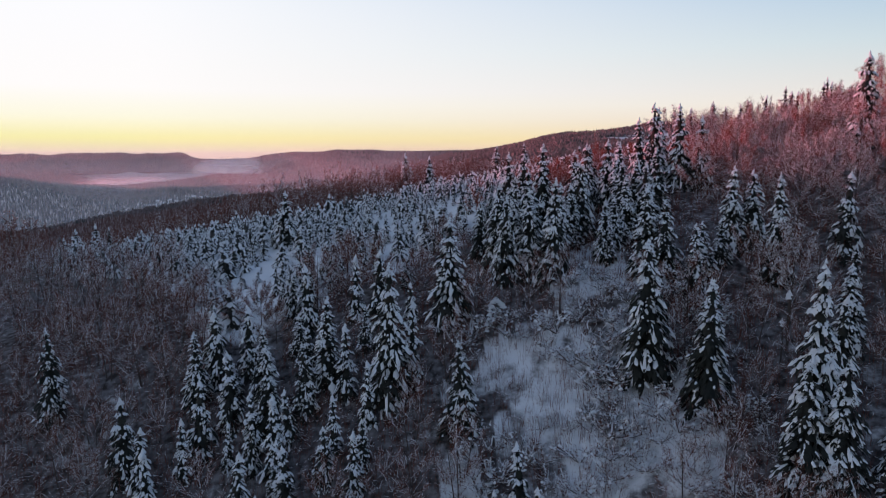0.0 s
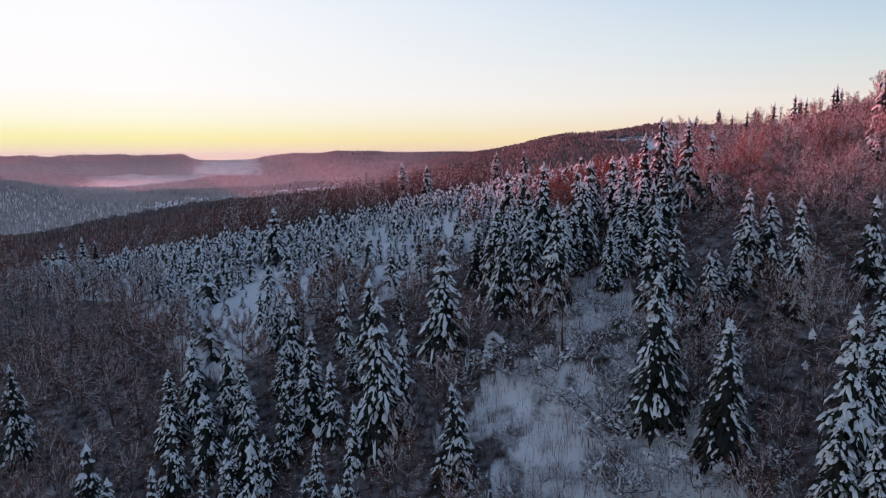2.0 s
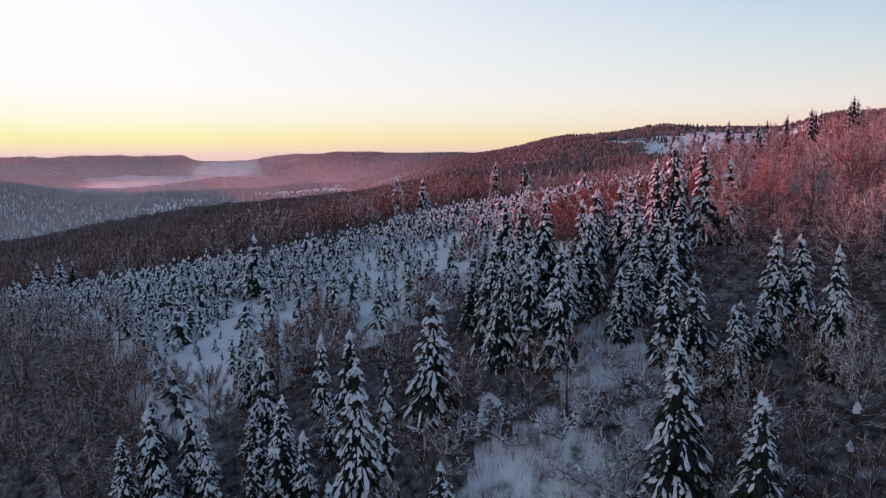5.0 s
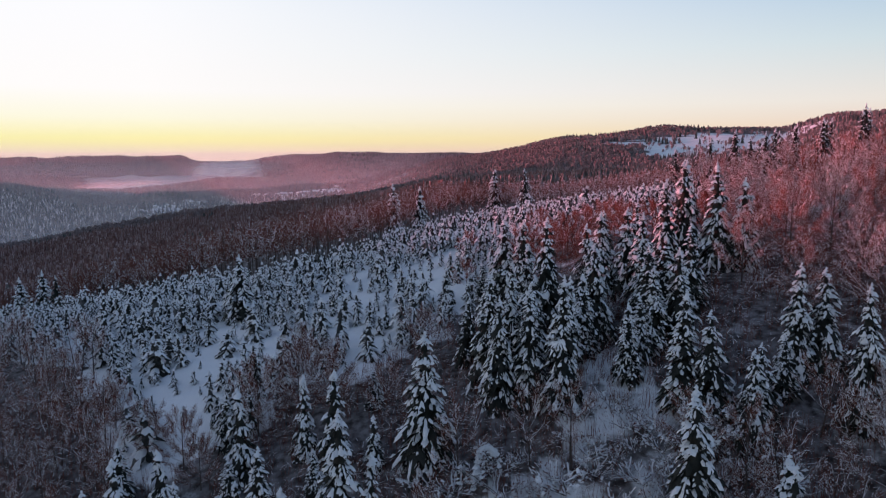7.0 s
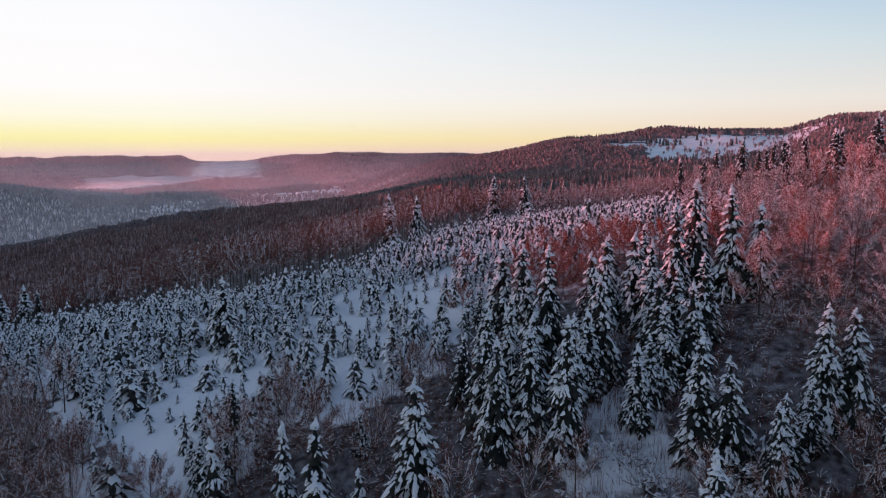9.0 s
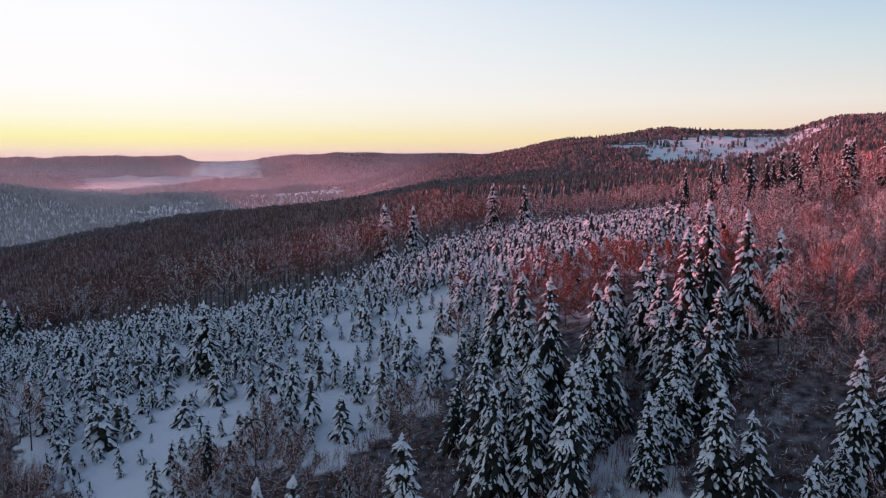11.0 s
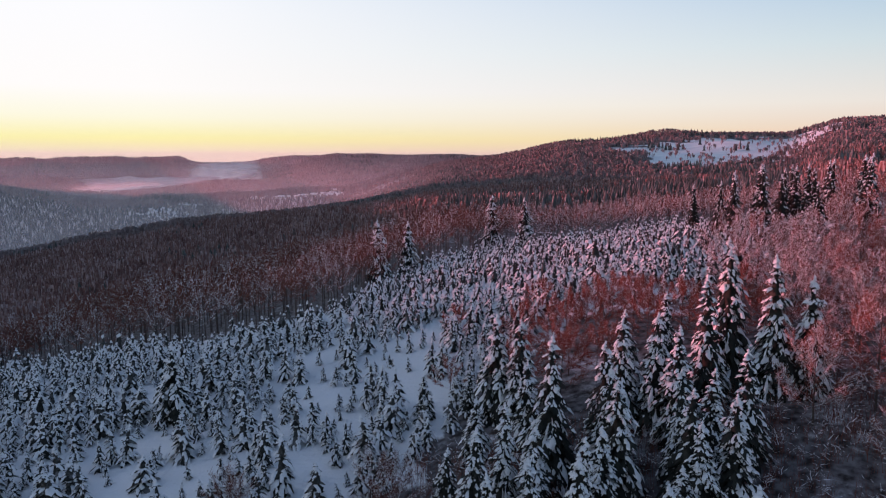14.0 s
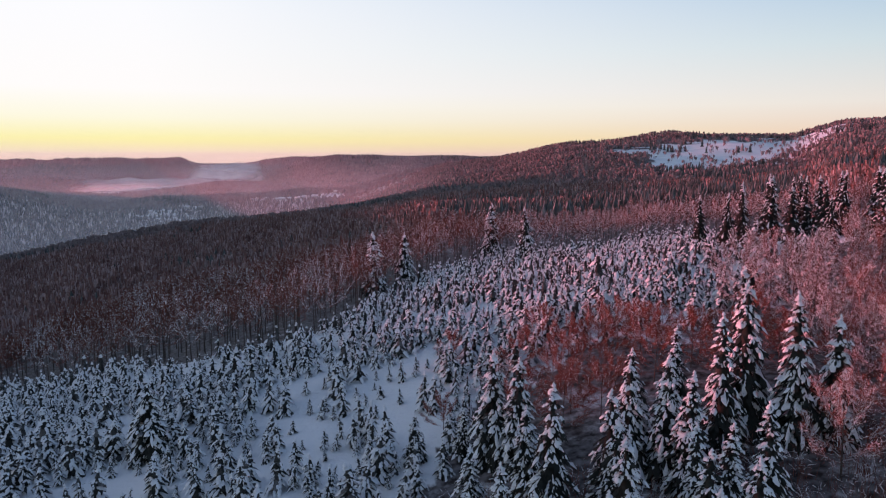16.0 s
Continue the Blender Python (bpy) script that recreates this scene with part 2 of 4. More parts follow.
PLANTATION = [(-128, 238), (-112, 205), (-80, 166), (-50, 150), (-40, 126), (-34, 117), (-23, 117), (-18, 127), (-4, 132), (5, 139), (10, 147), (12, 154), (15, 166), (30, 178), (52, 178), (66, 190),
              (88, 205), (118, 260), (128, 325), (105, 346), (55, 343), (35, 348), (14, 318), (0, 290), (-10, 240), (-17, 220), (-41, 214), (-92, 244)]
GAPS = [(2, 184, 5, 5), (-7, 167, 4, 5), (-31, 143, 9, 5), (-34, 151, 5, 4), (-25, 151, 6, 4), (-42, 159, 3, 3), (-18, 158, 4, 3), (-15, 187, 8, 4), (0, 169, 6, 5), (5, 164, 4, 6), (-10, 160, 4, 3), (-8, 143, 5, 4),
        (-4, 132, 5, 4), (8, 186, 5, 7), (8, 160, 4, 6), (-17, 215, 6, 4), (-42, 209, 8, 4), (52, 186, 5, 6), (70, 172, 5, 8), (-20, 146, 5, 3), (1, 151, 2.5, 3), (-37, 138, 4, 4), (-3, 178, 4, 5), (-22, 238, 5, 6),
        (-31, 132, 5, 5), (-28, 124, 5, 5), (-10, 149, 3, 3), (-16, 151, 3, 2), (-6, 138, 4, 4), (-2, 156, 3, 2), (-10, 198, 3, 3), (-10, 180, 3, 3), (7, 178, 3, 3), (-40, 161, 3, 2), (47, 188, 3, 3)]
CLUSTER = [(4, 109), (20, 110), (30, 106), (38, 108), (42, 118), (44, 132), (57, 136), (54, 158), (40, 158), (22, 160), (12, 160), (2, 152), (0, 120)]
CLEARING = [(4, 78), (18, 70), (34, 78), (33, 90), (30, 100), (29, 118), (22, 118), (20, 106), (8, 108), (5, 96)]


def meadow(x, y):
    """1 on the open snowfields of the far hillside."""
    r, az = np.hypot(x - OX, y - OY), np.degrees(np.arctan2(x - OX, y - OY))
    e = np.maximum(np.abs((az - 22.8) / 6.2), np.abs((r - 1400 - 18 * (az - 22)) / 300)) + 0.35 * waves(x, y, 160.0)
    e2 = np.hypot((az - 15.0) / 2.2, (r - 1400) / 70) + 0.5 * waves(x, y, 90.0)
    e3 = np.hypot((az - 31.5) / 3.6, (r - 640) / 110) + 0.3 * waves(x, y, 90.0)
    e4 = np.hypot((az + 11.2) / 0.7, (r - 3500) / 90) + 0.3 * waves(x, y, 200.0)
    e5 = np.hypot((az + 1.0) / 1.6, (r - 3300) / 120) + 0.5 * waves(x, y, 300.0)
    e6 = np.hypot((az + 10.2) / 3.6, (r - 2450) / 90) + 0.5 * waves(x, y, 200.0)
    e7 = np.hypot((az + 19.3) / 2.6, (r - 2150) / 210) + 0.7 * waves(x, y, 200.0)
    return np.minimum.reduce([e, e2, e3, e4, e5, e6, e7]) < 1


def link_mesh(name, verts, tris, mats, index=None, smooth=False):
    me = bpy.data.meshes.new(name)
    verts, tris = np.asarray(verts, np.float32), np.asarray(tris, np.int32)
    me.vertices.add(len(verts))
    me.vertices.foreach_set("co", verts.ravel())
    me.loops.add(tris.size)
    me.loops.foreach_set("vertex_index", tris.ravel())
    me.polygons.add(len(tris))
    me.polygons.foreach_set("loop_start", np.arange(0, tris.size, 3, dtype=np.int32))
    for m in mats:
        me.materials.append(m)
    if index is not None:
        me.polygons.foreach_set("material_index", np.asarray(index, np.int32))
    me.update(calc_edges=True)
    if smooth:
        me.polygons.foreach_set("use_smooth", np.ones(len(tris), bool))
    return me


def build_ground():
    a_in = np.radians(np.arange(-36, 38.01, 0.33))
    a_out = np.radians(np.arange(40, 323, 3.0))
    az = np.concatenate([a_in, a_out])
    r = np.concatenate([[0.5], np.arange(6, 60, 6.0), np.arange(60, 260, 2.0), 260 * 1.015 ** np.arange(0, 200)])
    r = np.append(r[r < 4940], 4950)
    A, R = np.meshgrid(az, r)
    X, Y = OX + R * np.sin(A), OY + R * np.cos(A)
    Z = height(X, Y)
    n, m = len(az), len(r)
    i = np.arange((m - 1) * n).reshape(m - 1, n)
    jn = np.roll(i, -1, axis=1)
    t = np.concatenate([np.stack([i, i + n, jn], -1).reshape(-1, 3), np.stack([jn, i + n, jn + n], -1).reshape(-1, 3)])
    me = link_mesh("ground", np.stack([X, Y, Z], -1).reshape(-1, 3), t[:, ::-1], [GROUND], smooth=True)
    x, y = X.ravel(), Y.ravel()
    rr = R.ravel()
    open_ = meadow(x, y) | inside(PLANTATION, x + 5.0 * waves(x, y, 17.0), y + 5.0 * waves(y, x, 13.0)) | (np.hypot((x - 26) / 5, (y - 115) / 7) < 1)
    # woodland value: lower on the valley side, haze and bare snow as paler ground
    att = me.attributes.new("woodland", "FLOAT", "POINT")
    edge = inside(CLEARING, x + 5.0 * waves(x, y, 15.0), y + 4.0 * waves(y, x, 11.0))
    # hillside floor kept darker: shade below dense crowns put into the ground colour
    att.data.foreach_set("value", np.where(edge, np.clip(0.34 + 0.55 * waves(x, y, 7.0), 0.0, 0.75), np.where(open_, 0.0, np.where(rr > 600, np.where((x < 0) & (rr > 1150), np.where(rr < 2400, 0.6, 0.8), 0.9), np.clip(0.93 + 0.25 * waves(x, y, 12.0) - 0.14 * np.clip((x - 14) / 14, 0, 1) * np.clip((66 - x) / 24, 0.2, 1), 0.3, 1.0)))).astype(np.float32))
    return tagged(new("ground", me), "snow-covered hillside, valley and far wooded hills at dusk", "ground", kind="structure")


build_ground()


# ---------------------------------------------------------------- tree makers
class Soup:
    """Collects triangles."""

    def __init__(self):
        self.v, self.f, self.n = [], [], 0

    def add(self, verts, tris):
        verts = np.asarray(verts, float)
        self.v.append(verts)
        self.f.append(np.asarray(tris, int) + self.n)
        self.n += len(verts)

    def arrays(self):
        return np.concatenate(self.v), np.concatenate(self.f)


def tube(soup, a, b, ra, rb, sides=4):
    a, b = np.array(a, float), np.array(b, float)
    d = b - a
    d = d / (np.linalg.norm(d) + 1e-9)
    s = np.cross(d, (0, 0, 1) if abs(d[2]) < 0.9 else (1, 0, 0))
    s = s / np.linalg.norm(s)
    t = np.cross(d, s)
    ang = np.arange(sides) * 2 * math.pi / sides
    ring = np.cos(ang)[:, None] * s + np.sin(ang)[:, None] * t
    v = np.concatenate([a + ring * ra, b + ring * rb])
    f = []
    for k in range(sides):
        n = (k + 1) % sides
        f += [(k, n, sides + k), (n, sides + n, sides + k)]
    soup.add(v, f)


def rod(soup, path, radii, sides=6):
    """One unbroken stem through the points of a path."""
    ang = np.arange(sides) * 2 * math.pi / sides
    v = np.concatenate([np.asarray(p, float) + np.stack([np.cos(ang) * g, np.sin(ang) * g, 0 * ang], -1) for p, g in zip(path, radii)])
    f = []
    for j in range(len(path) - 1):
        for k in range(sides):
            a, b = j * sides + k, j * sides + (k + 1) % sides
            f += [(a, b, a + sides), (b, b + sides, a + sides)]
    soup.add(v, f)


def sliver(soup, a, b, w, rnd):
    """A thin twig that tapers to its tip."""
    a, b = np.array(a, float), np.array(b, float)
    side = np.array([rnd.uniform(-1, 1), rnd.uniform(-1, 1), rnd.uniform(-0.4, 0.4)])
    side = side / (np.linalg.norm(side) + 1e-6) * w
    soup.add([a - side, a + side, b], [(0, 1, 2)])


def clump(soup, p, d, s_, along, across, up, slope, rnd):
    """A lump of snow lying on a bough: a low dome that follows the bough's fall."""
    rim = []
    for k in range(5):
        a = 1.2566 * k + 0.3
        u, w = math.cos(a) * along * rnd.uniform(0.7, 1.25), math.sin(a) * across * rnd.uniform(0.7, 1.25)
        rim.append(p + d * u + s_ * w + np.array([0, 0, slope * u - abs(w) * 0.45 - 0.25 * up]))
    soup.add(rim + [p + np.array([0, 0, up])], [(k, (k + 1) % 5, 5) for k in range(5)])


def spruce(seed, h, spread, whorls, per, seg=3, load=0.75, bare=0.06, ragged=0.38, lumps=2, core=0.42, lean=0.02, taper=0.8, heap=1.0):
    """Trunk, needled boughs and the snow that lies on them, for a spruce of height h."""
    rnd = random.Random(seed)
    trunk, green, snow = Soup(), Soup(), Soup()
    bend = [rnd.uniform(-lean, lean) * h for _ in range(2)]
    at = lambda z: np.array([bend[0] * (z / h) ** 2, bend[1] * (z / h) ** 2, z])
    girth = lambda q: spread * (1 - q) ** taper * (0.7 + 0.3 * math.sin(min(q * 9, 1.57))) + 0.022 * h * (1 - q) ** 0.4
    for k in range(5):
        z0, z1 = h * k / 5, h * (k + 1) / 5
        tube(trunk, at(z0) - (0, 0, 0.5 * (k == 0)), at(z1), 0.014 * h * (1 - k / 5) + 0.02, 0.014 * h * (1 - (k + 1) / 5) + 0.02, 6)
    # shaded inner foliage round the stem, in ragged tiers
    tiers = max(3, whorls // 3)
    for k in range(tiers):
        q0, q1 = bare + (1 - bare) * k / tiers, min(1.0, bare + (1 - bare) * (k + 1.5) / tiers)
        ring = [at(h * q0) + np.array([math.cos(a), math.sin(a), 0]) * girth(q0) * core * rnd.uniform(0.7, 1.25) - np.array([0, 0, girth(q0) * core * rnd.uniform(0.1, 0.5)]) for a in np.arange(8) * 0.7854]
        tip = at(h * q1 * 0.99)
        green.add(ring + [tip], [(c, (c + 1) % 8, 8) for c in range(8)])
    for w in range(whorls):
        q = bare + (0.98 - bare) * (w + rnd.uniform(-0.6, 0.6)) / (whorls - 1)
        q = min(max(q, bare), 0.985)
        z = h * q
        reach = girth(q)
        n = max(3, round(per * (1 - 0.45 * q)))
        off = rnd.uniform(0, 6.28)
        for b in range(n):
            az = off + 6.283 * (b + rnd.uniform(-0.3, 0.3)) / n
            L = reach * rnd.uniform(1 - ragged, 1 + ragged)
            d = np.array([math.cos(az), math.sin(az), 0])
            s_ = np.array([-d[1], d[0], 0])
            o = at(z)
            rise = 0.3 * q + rnd.uniform(-0.12, 0.06)
            drop = 0.5 + 0.3 * (1 - q) + rnd.uniform(-0.1, 0.25)
            fall = lambda s: o + d * (L * s) + np.array([0, 0, rise * L * s - drop * L * s * s])
            wide = L * (rnd.uniform(0.16, 0.26) if seg == 3 else rnd.uniform(0.2, 0.3)) + 0.06
            prof = [0.15, 0.9, 0.95, 0.0] if seg == 3 else [0.25, 1.0, 0.0] if seg == 2 else [0.9, 0.1]
            ss = np.linspace(0.05, 1, seg + 1)
            v = []
            for s, k in zip(ss, prof):
                for sgn in (-1, 0, 1):
                    v.append(fall(s) + s_ * (sgn * wide * k * rnd.uniform(0.7, 1.25)) + np.array([0, 0, -abs(sgn) * wide * k * rnd.uniform(0.35, 0.8)]))
            f = []
            for k in range(seg):
                a = 3 * k
                f += [(a, a + 1, a + 3), (a + 1, a + 4, a + 3), (a + 1, a + 2, a + 4), (a + 2, a + 5, a + 4)]
            green.add(v, f)
            if seg == 3:
                for k in range(5):
                    i = rnd.randrange(1, seg)
                    sgn = rnd.choice((0, 2))
                    p = v[3 * i + sgn]
                    g = wide * rnd.uniform(0.35, 0.8)
                    green.add([p - d * g * 0.3, p + d * g * 0.3, p + d * g * 0.25 + s_ * (sgn - 1) * g * 0.45 - np.array([0, 0, g])], [(0, 1, 2)])
            if seg == 3 and rnd.random() < load:
                t0, t1 = rnd.uniform(0.3, 0.55), rnd.uniform(0.9, 1.02)
                up = (0.03 * L + 0.06) * rnd.uniform(0.7, 1.3)
                slip = rnd.uniform(-0.3, 0.3) * wide
                v = []
                for k in range(4):
                    s = t0 + (t1 - t0) * k / 3
                    ww = wide * (0.22, 0.5, 0.55, 0.3)[k] * rnd.uniform(0.6, 1.3)
                    c = fall(s) + s_ * slip * s
                    drop_by = np.array([0, 0, ww * 0.5])
                    v += [c - s_ * ww - drop_by, c + np.array([0, 0, up * (0.5, 1.0, 1.1, 0.7)[k] * rnd.uniform(0.7, 1.3)]), c + s_ * ww - drop_by]
                v.append(fall(t1) + d * up * 0.5 - np.array([0, 0, up * 1.2]))
                f = []
                for k in range(3):
                    a = 3 * k
                    f += [(a, a + 1, a + 3), (a + 1, a + 4, a + 3), (a + 1, a + 2, a + 4), (a + 2, a + 5, a + 4)]
                snow.add(v, f + [(9, 10, 12), (10, 11, 12)])
            for k in range(lumps):
                if rnd.random() > load:
                    continue
                if seg == 3:
                    s, size = 0.22 + 0.78 * (k + rnd.random()) / lumps, (0.032 * L + 0.065) * rnd.uniform(0.5, 1.5)
                    size *= 0.8 + 0.6 * s
                else:
                    s, size = rnd.uniform(0.7, 0.95) if k == 0 else rnd.uniform(0.3, 0.75), (0.23 * L + 0.075) * rnd.uniform(0.5, 1.4) * (0.72 if lumps > 2 else 0.85 if seg == 2 else 1.1) * heap
                side = s_ * (wide * rnd.uniform(-0.75, 0.75))
                clump(snow, fall(s) + side, d, s_, size * 1.35, size * 0.9, size * 0.55, rise - 2 * drop * s, rnd)
    for k in range(2):
        clump(snow, at(h * (1.0 - 0.06 * k)), np.array([1.0, 0, 0]), np.array([0, 1.0, 0]), 0.045 * h * (1 + 0.6 * k), 0.04 * h * (1 + 0.6 * k), 0.05 * h, 0.0, rnd)
    return trunk.arrays(), green.arrays(), snow.arrays()


def frond(green, snow, p0, d, l, drop, w, load, rnd):
    """One drooping frond of a bough, ridged along its middle, and the snow that lies along it."""
    s_ = np.array([-d[1], d[0], 0])
    mid = p0 + d * (0.55 * l) - np.array([0, 0, 0.4 * drop * l])
    tip = p0 + d * l - np.array([0, 0, drop * l * 1.1])
    side = s_ * w
    down = np.array([0, 0, w * rnd.uniform(0.4, 0.8)])
    green.add([p0, mid - side * rnd.uniform(0.7, 1.2) - down, mid, mid + side * rnd.uniform(0.7, 1.2) - down, tip], [(0, 1, 2), (0, 2, 3), (1, 4, 2), (2, 4, 3)])
    if rnd.random() < load:
        k = rnd.uniform(0.45, 0.9)
        up = np.array([0, 0, 0.05 * l + 0.03]) * rnd.uniform(0.7, 1.4)
        a = p0 + (mid - p0) * rnd.uniform(0.2, 0.7)
        e = mid + (tip - mid) * rnd.uniform(0.6, 1.0)
        snow.add([a + up * 0.3, mid - side * k - down * k + up * 0.5, mid + up * 1.5, mid + side * k - down * k + up * 0.5, e + up * 0.4], [(0, 1, 2), (0, 2, 3), (1, 4, 2), (2, 4, 3)])


def pad(soup, fall, s_, t0, t1, w, up, rnd):
    """A long pillow of snow that lies along a bough and hangs over its end."""
    v, n = [], 4
    lean = rnd.uniform(-0.4, 0.4) * w
    for k in range(n):
        t = t0 + (t1 - t0) * k / (n - 1)
        ww = w * (0.35, 0.85, 1.0, 0.6)[k] * rnd.uniform(0.6, 1.3)
        c = fall(t) + s_ * lean * t
        sag = np.array([0, 0, ww * 0.7])
        v += [c - s_ * ww - sag, c + np.array([0, 0, up * (0.5, 1.0, 1.1, 0.8)[k] * rnd.uniform(0.6, 1.4)]), c + s_ * ww - sag]
    v.append(fall(t1 + 0.05) - np.array([0, 0, up * 1.5]))
    f = []
    for k in range(n - 1):
        a = 3 * k
        f += [(a, a + 1, a + 3), (a + 1, a + 4, a + 3), (a + 1, a + 2, a + 4), (a + 2, a + 5, a + 4)]
    soup.add(v, f + [(9, 10, 12), (10, 11, 12)])


def tall_spruce(seed, h, spread, whorls, per, load):
    """A grown spruce: stem, ragged inner foliage, and boughs that each carry several fronds."""
    rnd = random.Random(seed)
    trunk, green, snow = Soup(), Soup(), Soup()
    bend = [rnd.uniform(-0.03, 0.03) * h for _ in range(2)]
    at = lambda z: np.array([bend[0] * (z / h) ** 2, bend[1] * (z / h) ** 2, z])
    girth = lambda q: spread * (1 - q) ** 0.72 * (0.72 + 0.28 * math.sin(min(q * 6, 1.57))) + 0.022 * h * (1 - q) ** 0.4
    for k in range(5):
        z0, z1 = h * k / 5, h * (k + 1) / 5
        tube(trunk, at(z0 * 0.97) - (0, 0, 0.5 * (k == 0)), at(z1 * 0.97), 0.014 * h * (1 - k / 5) + 0.02, 0.014 * h * (1 - (k + 1) / 5) + 0.02, 6)
    for k in range(7):
        q0, q1 = 0.05 + 0.95 * k / 7, min(1.0, 0.05 + 0.95 * (k + 1.6) / 7)
        ring = [at(h * q0) + np.array([math.cos(a), math.sin(a), 0]) * girth(q0) * 0.42 * rnd.uniform(0.6, 1.3) - np.array([0, 0, girth(q0) * rnd.uniform(0.05, 0.25)]) for a in np.arange(8) * 0.7854]
        green.add(ring + [at(h * q1 * 0.96)], [(c, (c + 1) % 8, 8) for c in range(8)])
    bald = rnd.uniform(0, 6.28)
    for w in range(whorls):
        q = min(max(0.05 + 0.92 * (w + rnd.uniform(-0.7, 0.7)) / (whorls - 1), 0.05), 0.975)
        n = max(4, round(per * (1 - 0.5 * q)))
        off = rnd.uniform(0, 6.28)
        for b in range(n):
            az = off + 6.283 * (b + rnd.uniform(-0.35, 0.35)) / n
            L = girth(q) * rnd.uniform(0.6, 1.25)
            d = np.array([math.cos(az), math.sin(az), 0])
            s_ = np.array([-d[1], d[0], 0])
            o, rise, drop = at(h * q), 0.25 * q + rnd.uniform(-0.2, 0.05), 0.55 + 0.3 * (1 - q) + rnd.uniform(-0.1, 0.35)
            fall = lambda s: o + d * (L * s) + np.array([0, 0, rise * L * s - drop * L * s * s])
            here = load * (0.55 if math.cos(az - bald) > 0.5 else 1.0) * rnd.choice((0.6, 1.0, 1.15)) * (0.75 + 0.4 * q)
            # the bough's own end, then side fronds along it
            frond(green, snow, fall(0.45), d, L * 0.6, min(1.5, drop * 1.4 - rise), L * 0.13 + 0.05, 0, rnd)
            if rnd.random() < here * 1.1:
                t0 = rnd.uniform(0.42, 0.68)
                pad(snow, fall, s_, t0, min(1.03, t0 + rnd.uniform(0.3, 0.5)), min(L * 0.11 + 0.07, 0.38) * rnd.uniform(0.6, 1.35), 0.05 * L + 0.07, rnd)
            for s, k in ((0.3, 0.42), (0.5, 0.4), (0.68, 0.32)):
                for sgn in (-1, 1):
                    if rnd.random() < 0.2:
                        continue
                    t = az + sgn * rnd.uniform(0.45, 0.95)
                    l = L * k * rnd.uniform(0.7, 1.25) + 0.08
                    g, p = np.array([math.cos(t), math.sin(t), 0]), fall(s * rnd.uniform(0.85, 1.1))
                    sag = rnd.uniform(0.6, 1.3)
                    frond(green, snow, p, g, l, sag, l * 0.26 + 0.03, 0, rnd)
                    for _ in range(2):
                        if rnd.random() > here * 0.6:
                            continue
                        size = (0.14 * l + 0.075) * rnd.uniform(0.45, 1.4)
                        m = rnd.uniform(0.3, 0.95) * l
                        clump(snow, p + g * m - np.array([0, 0, sag * m * 0.75 - 0.03]), g, np.array([-g[1], g[0], 0]), size * 1.55, size, size * 0.85, -sag * 0.8, rnd)
    for k in range(4):
        clump(snow, at(h * (1.0 - 0.022 * k)) + np.array([rnd.uniform(-0.1, 0.1) * k, rnd.uniform(-0.1, 0.1) * k, 0]), np.array([1.0, 0, 0]), np.array([0, 1.0, 0]), 0.2 + 0.09 * k, 0.2 + 0.09 * k, 0.3, 0.0, rnd)
    return trunk.arrays(), green.arrays(), snow.arrays()


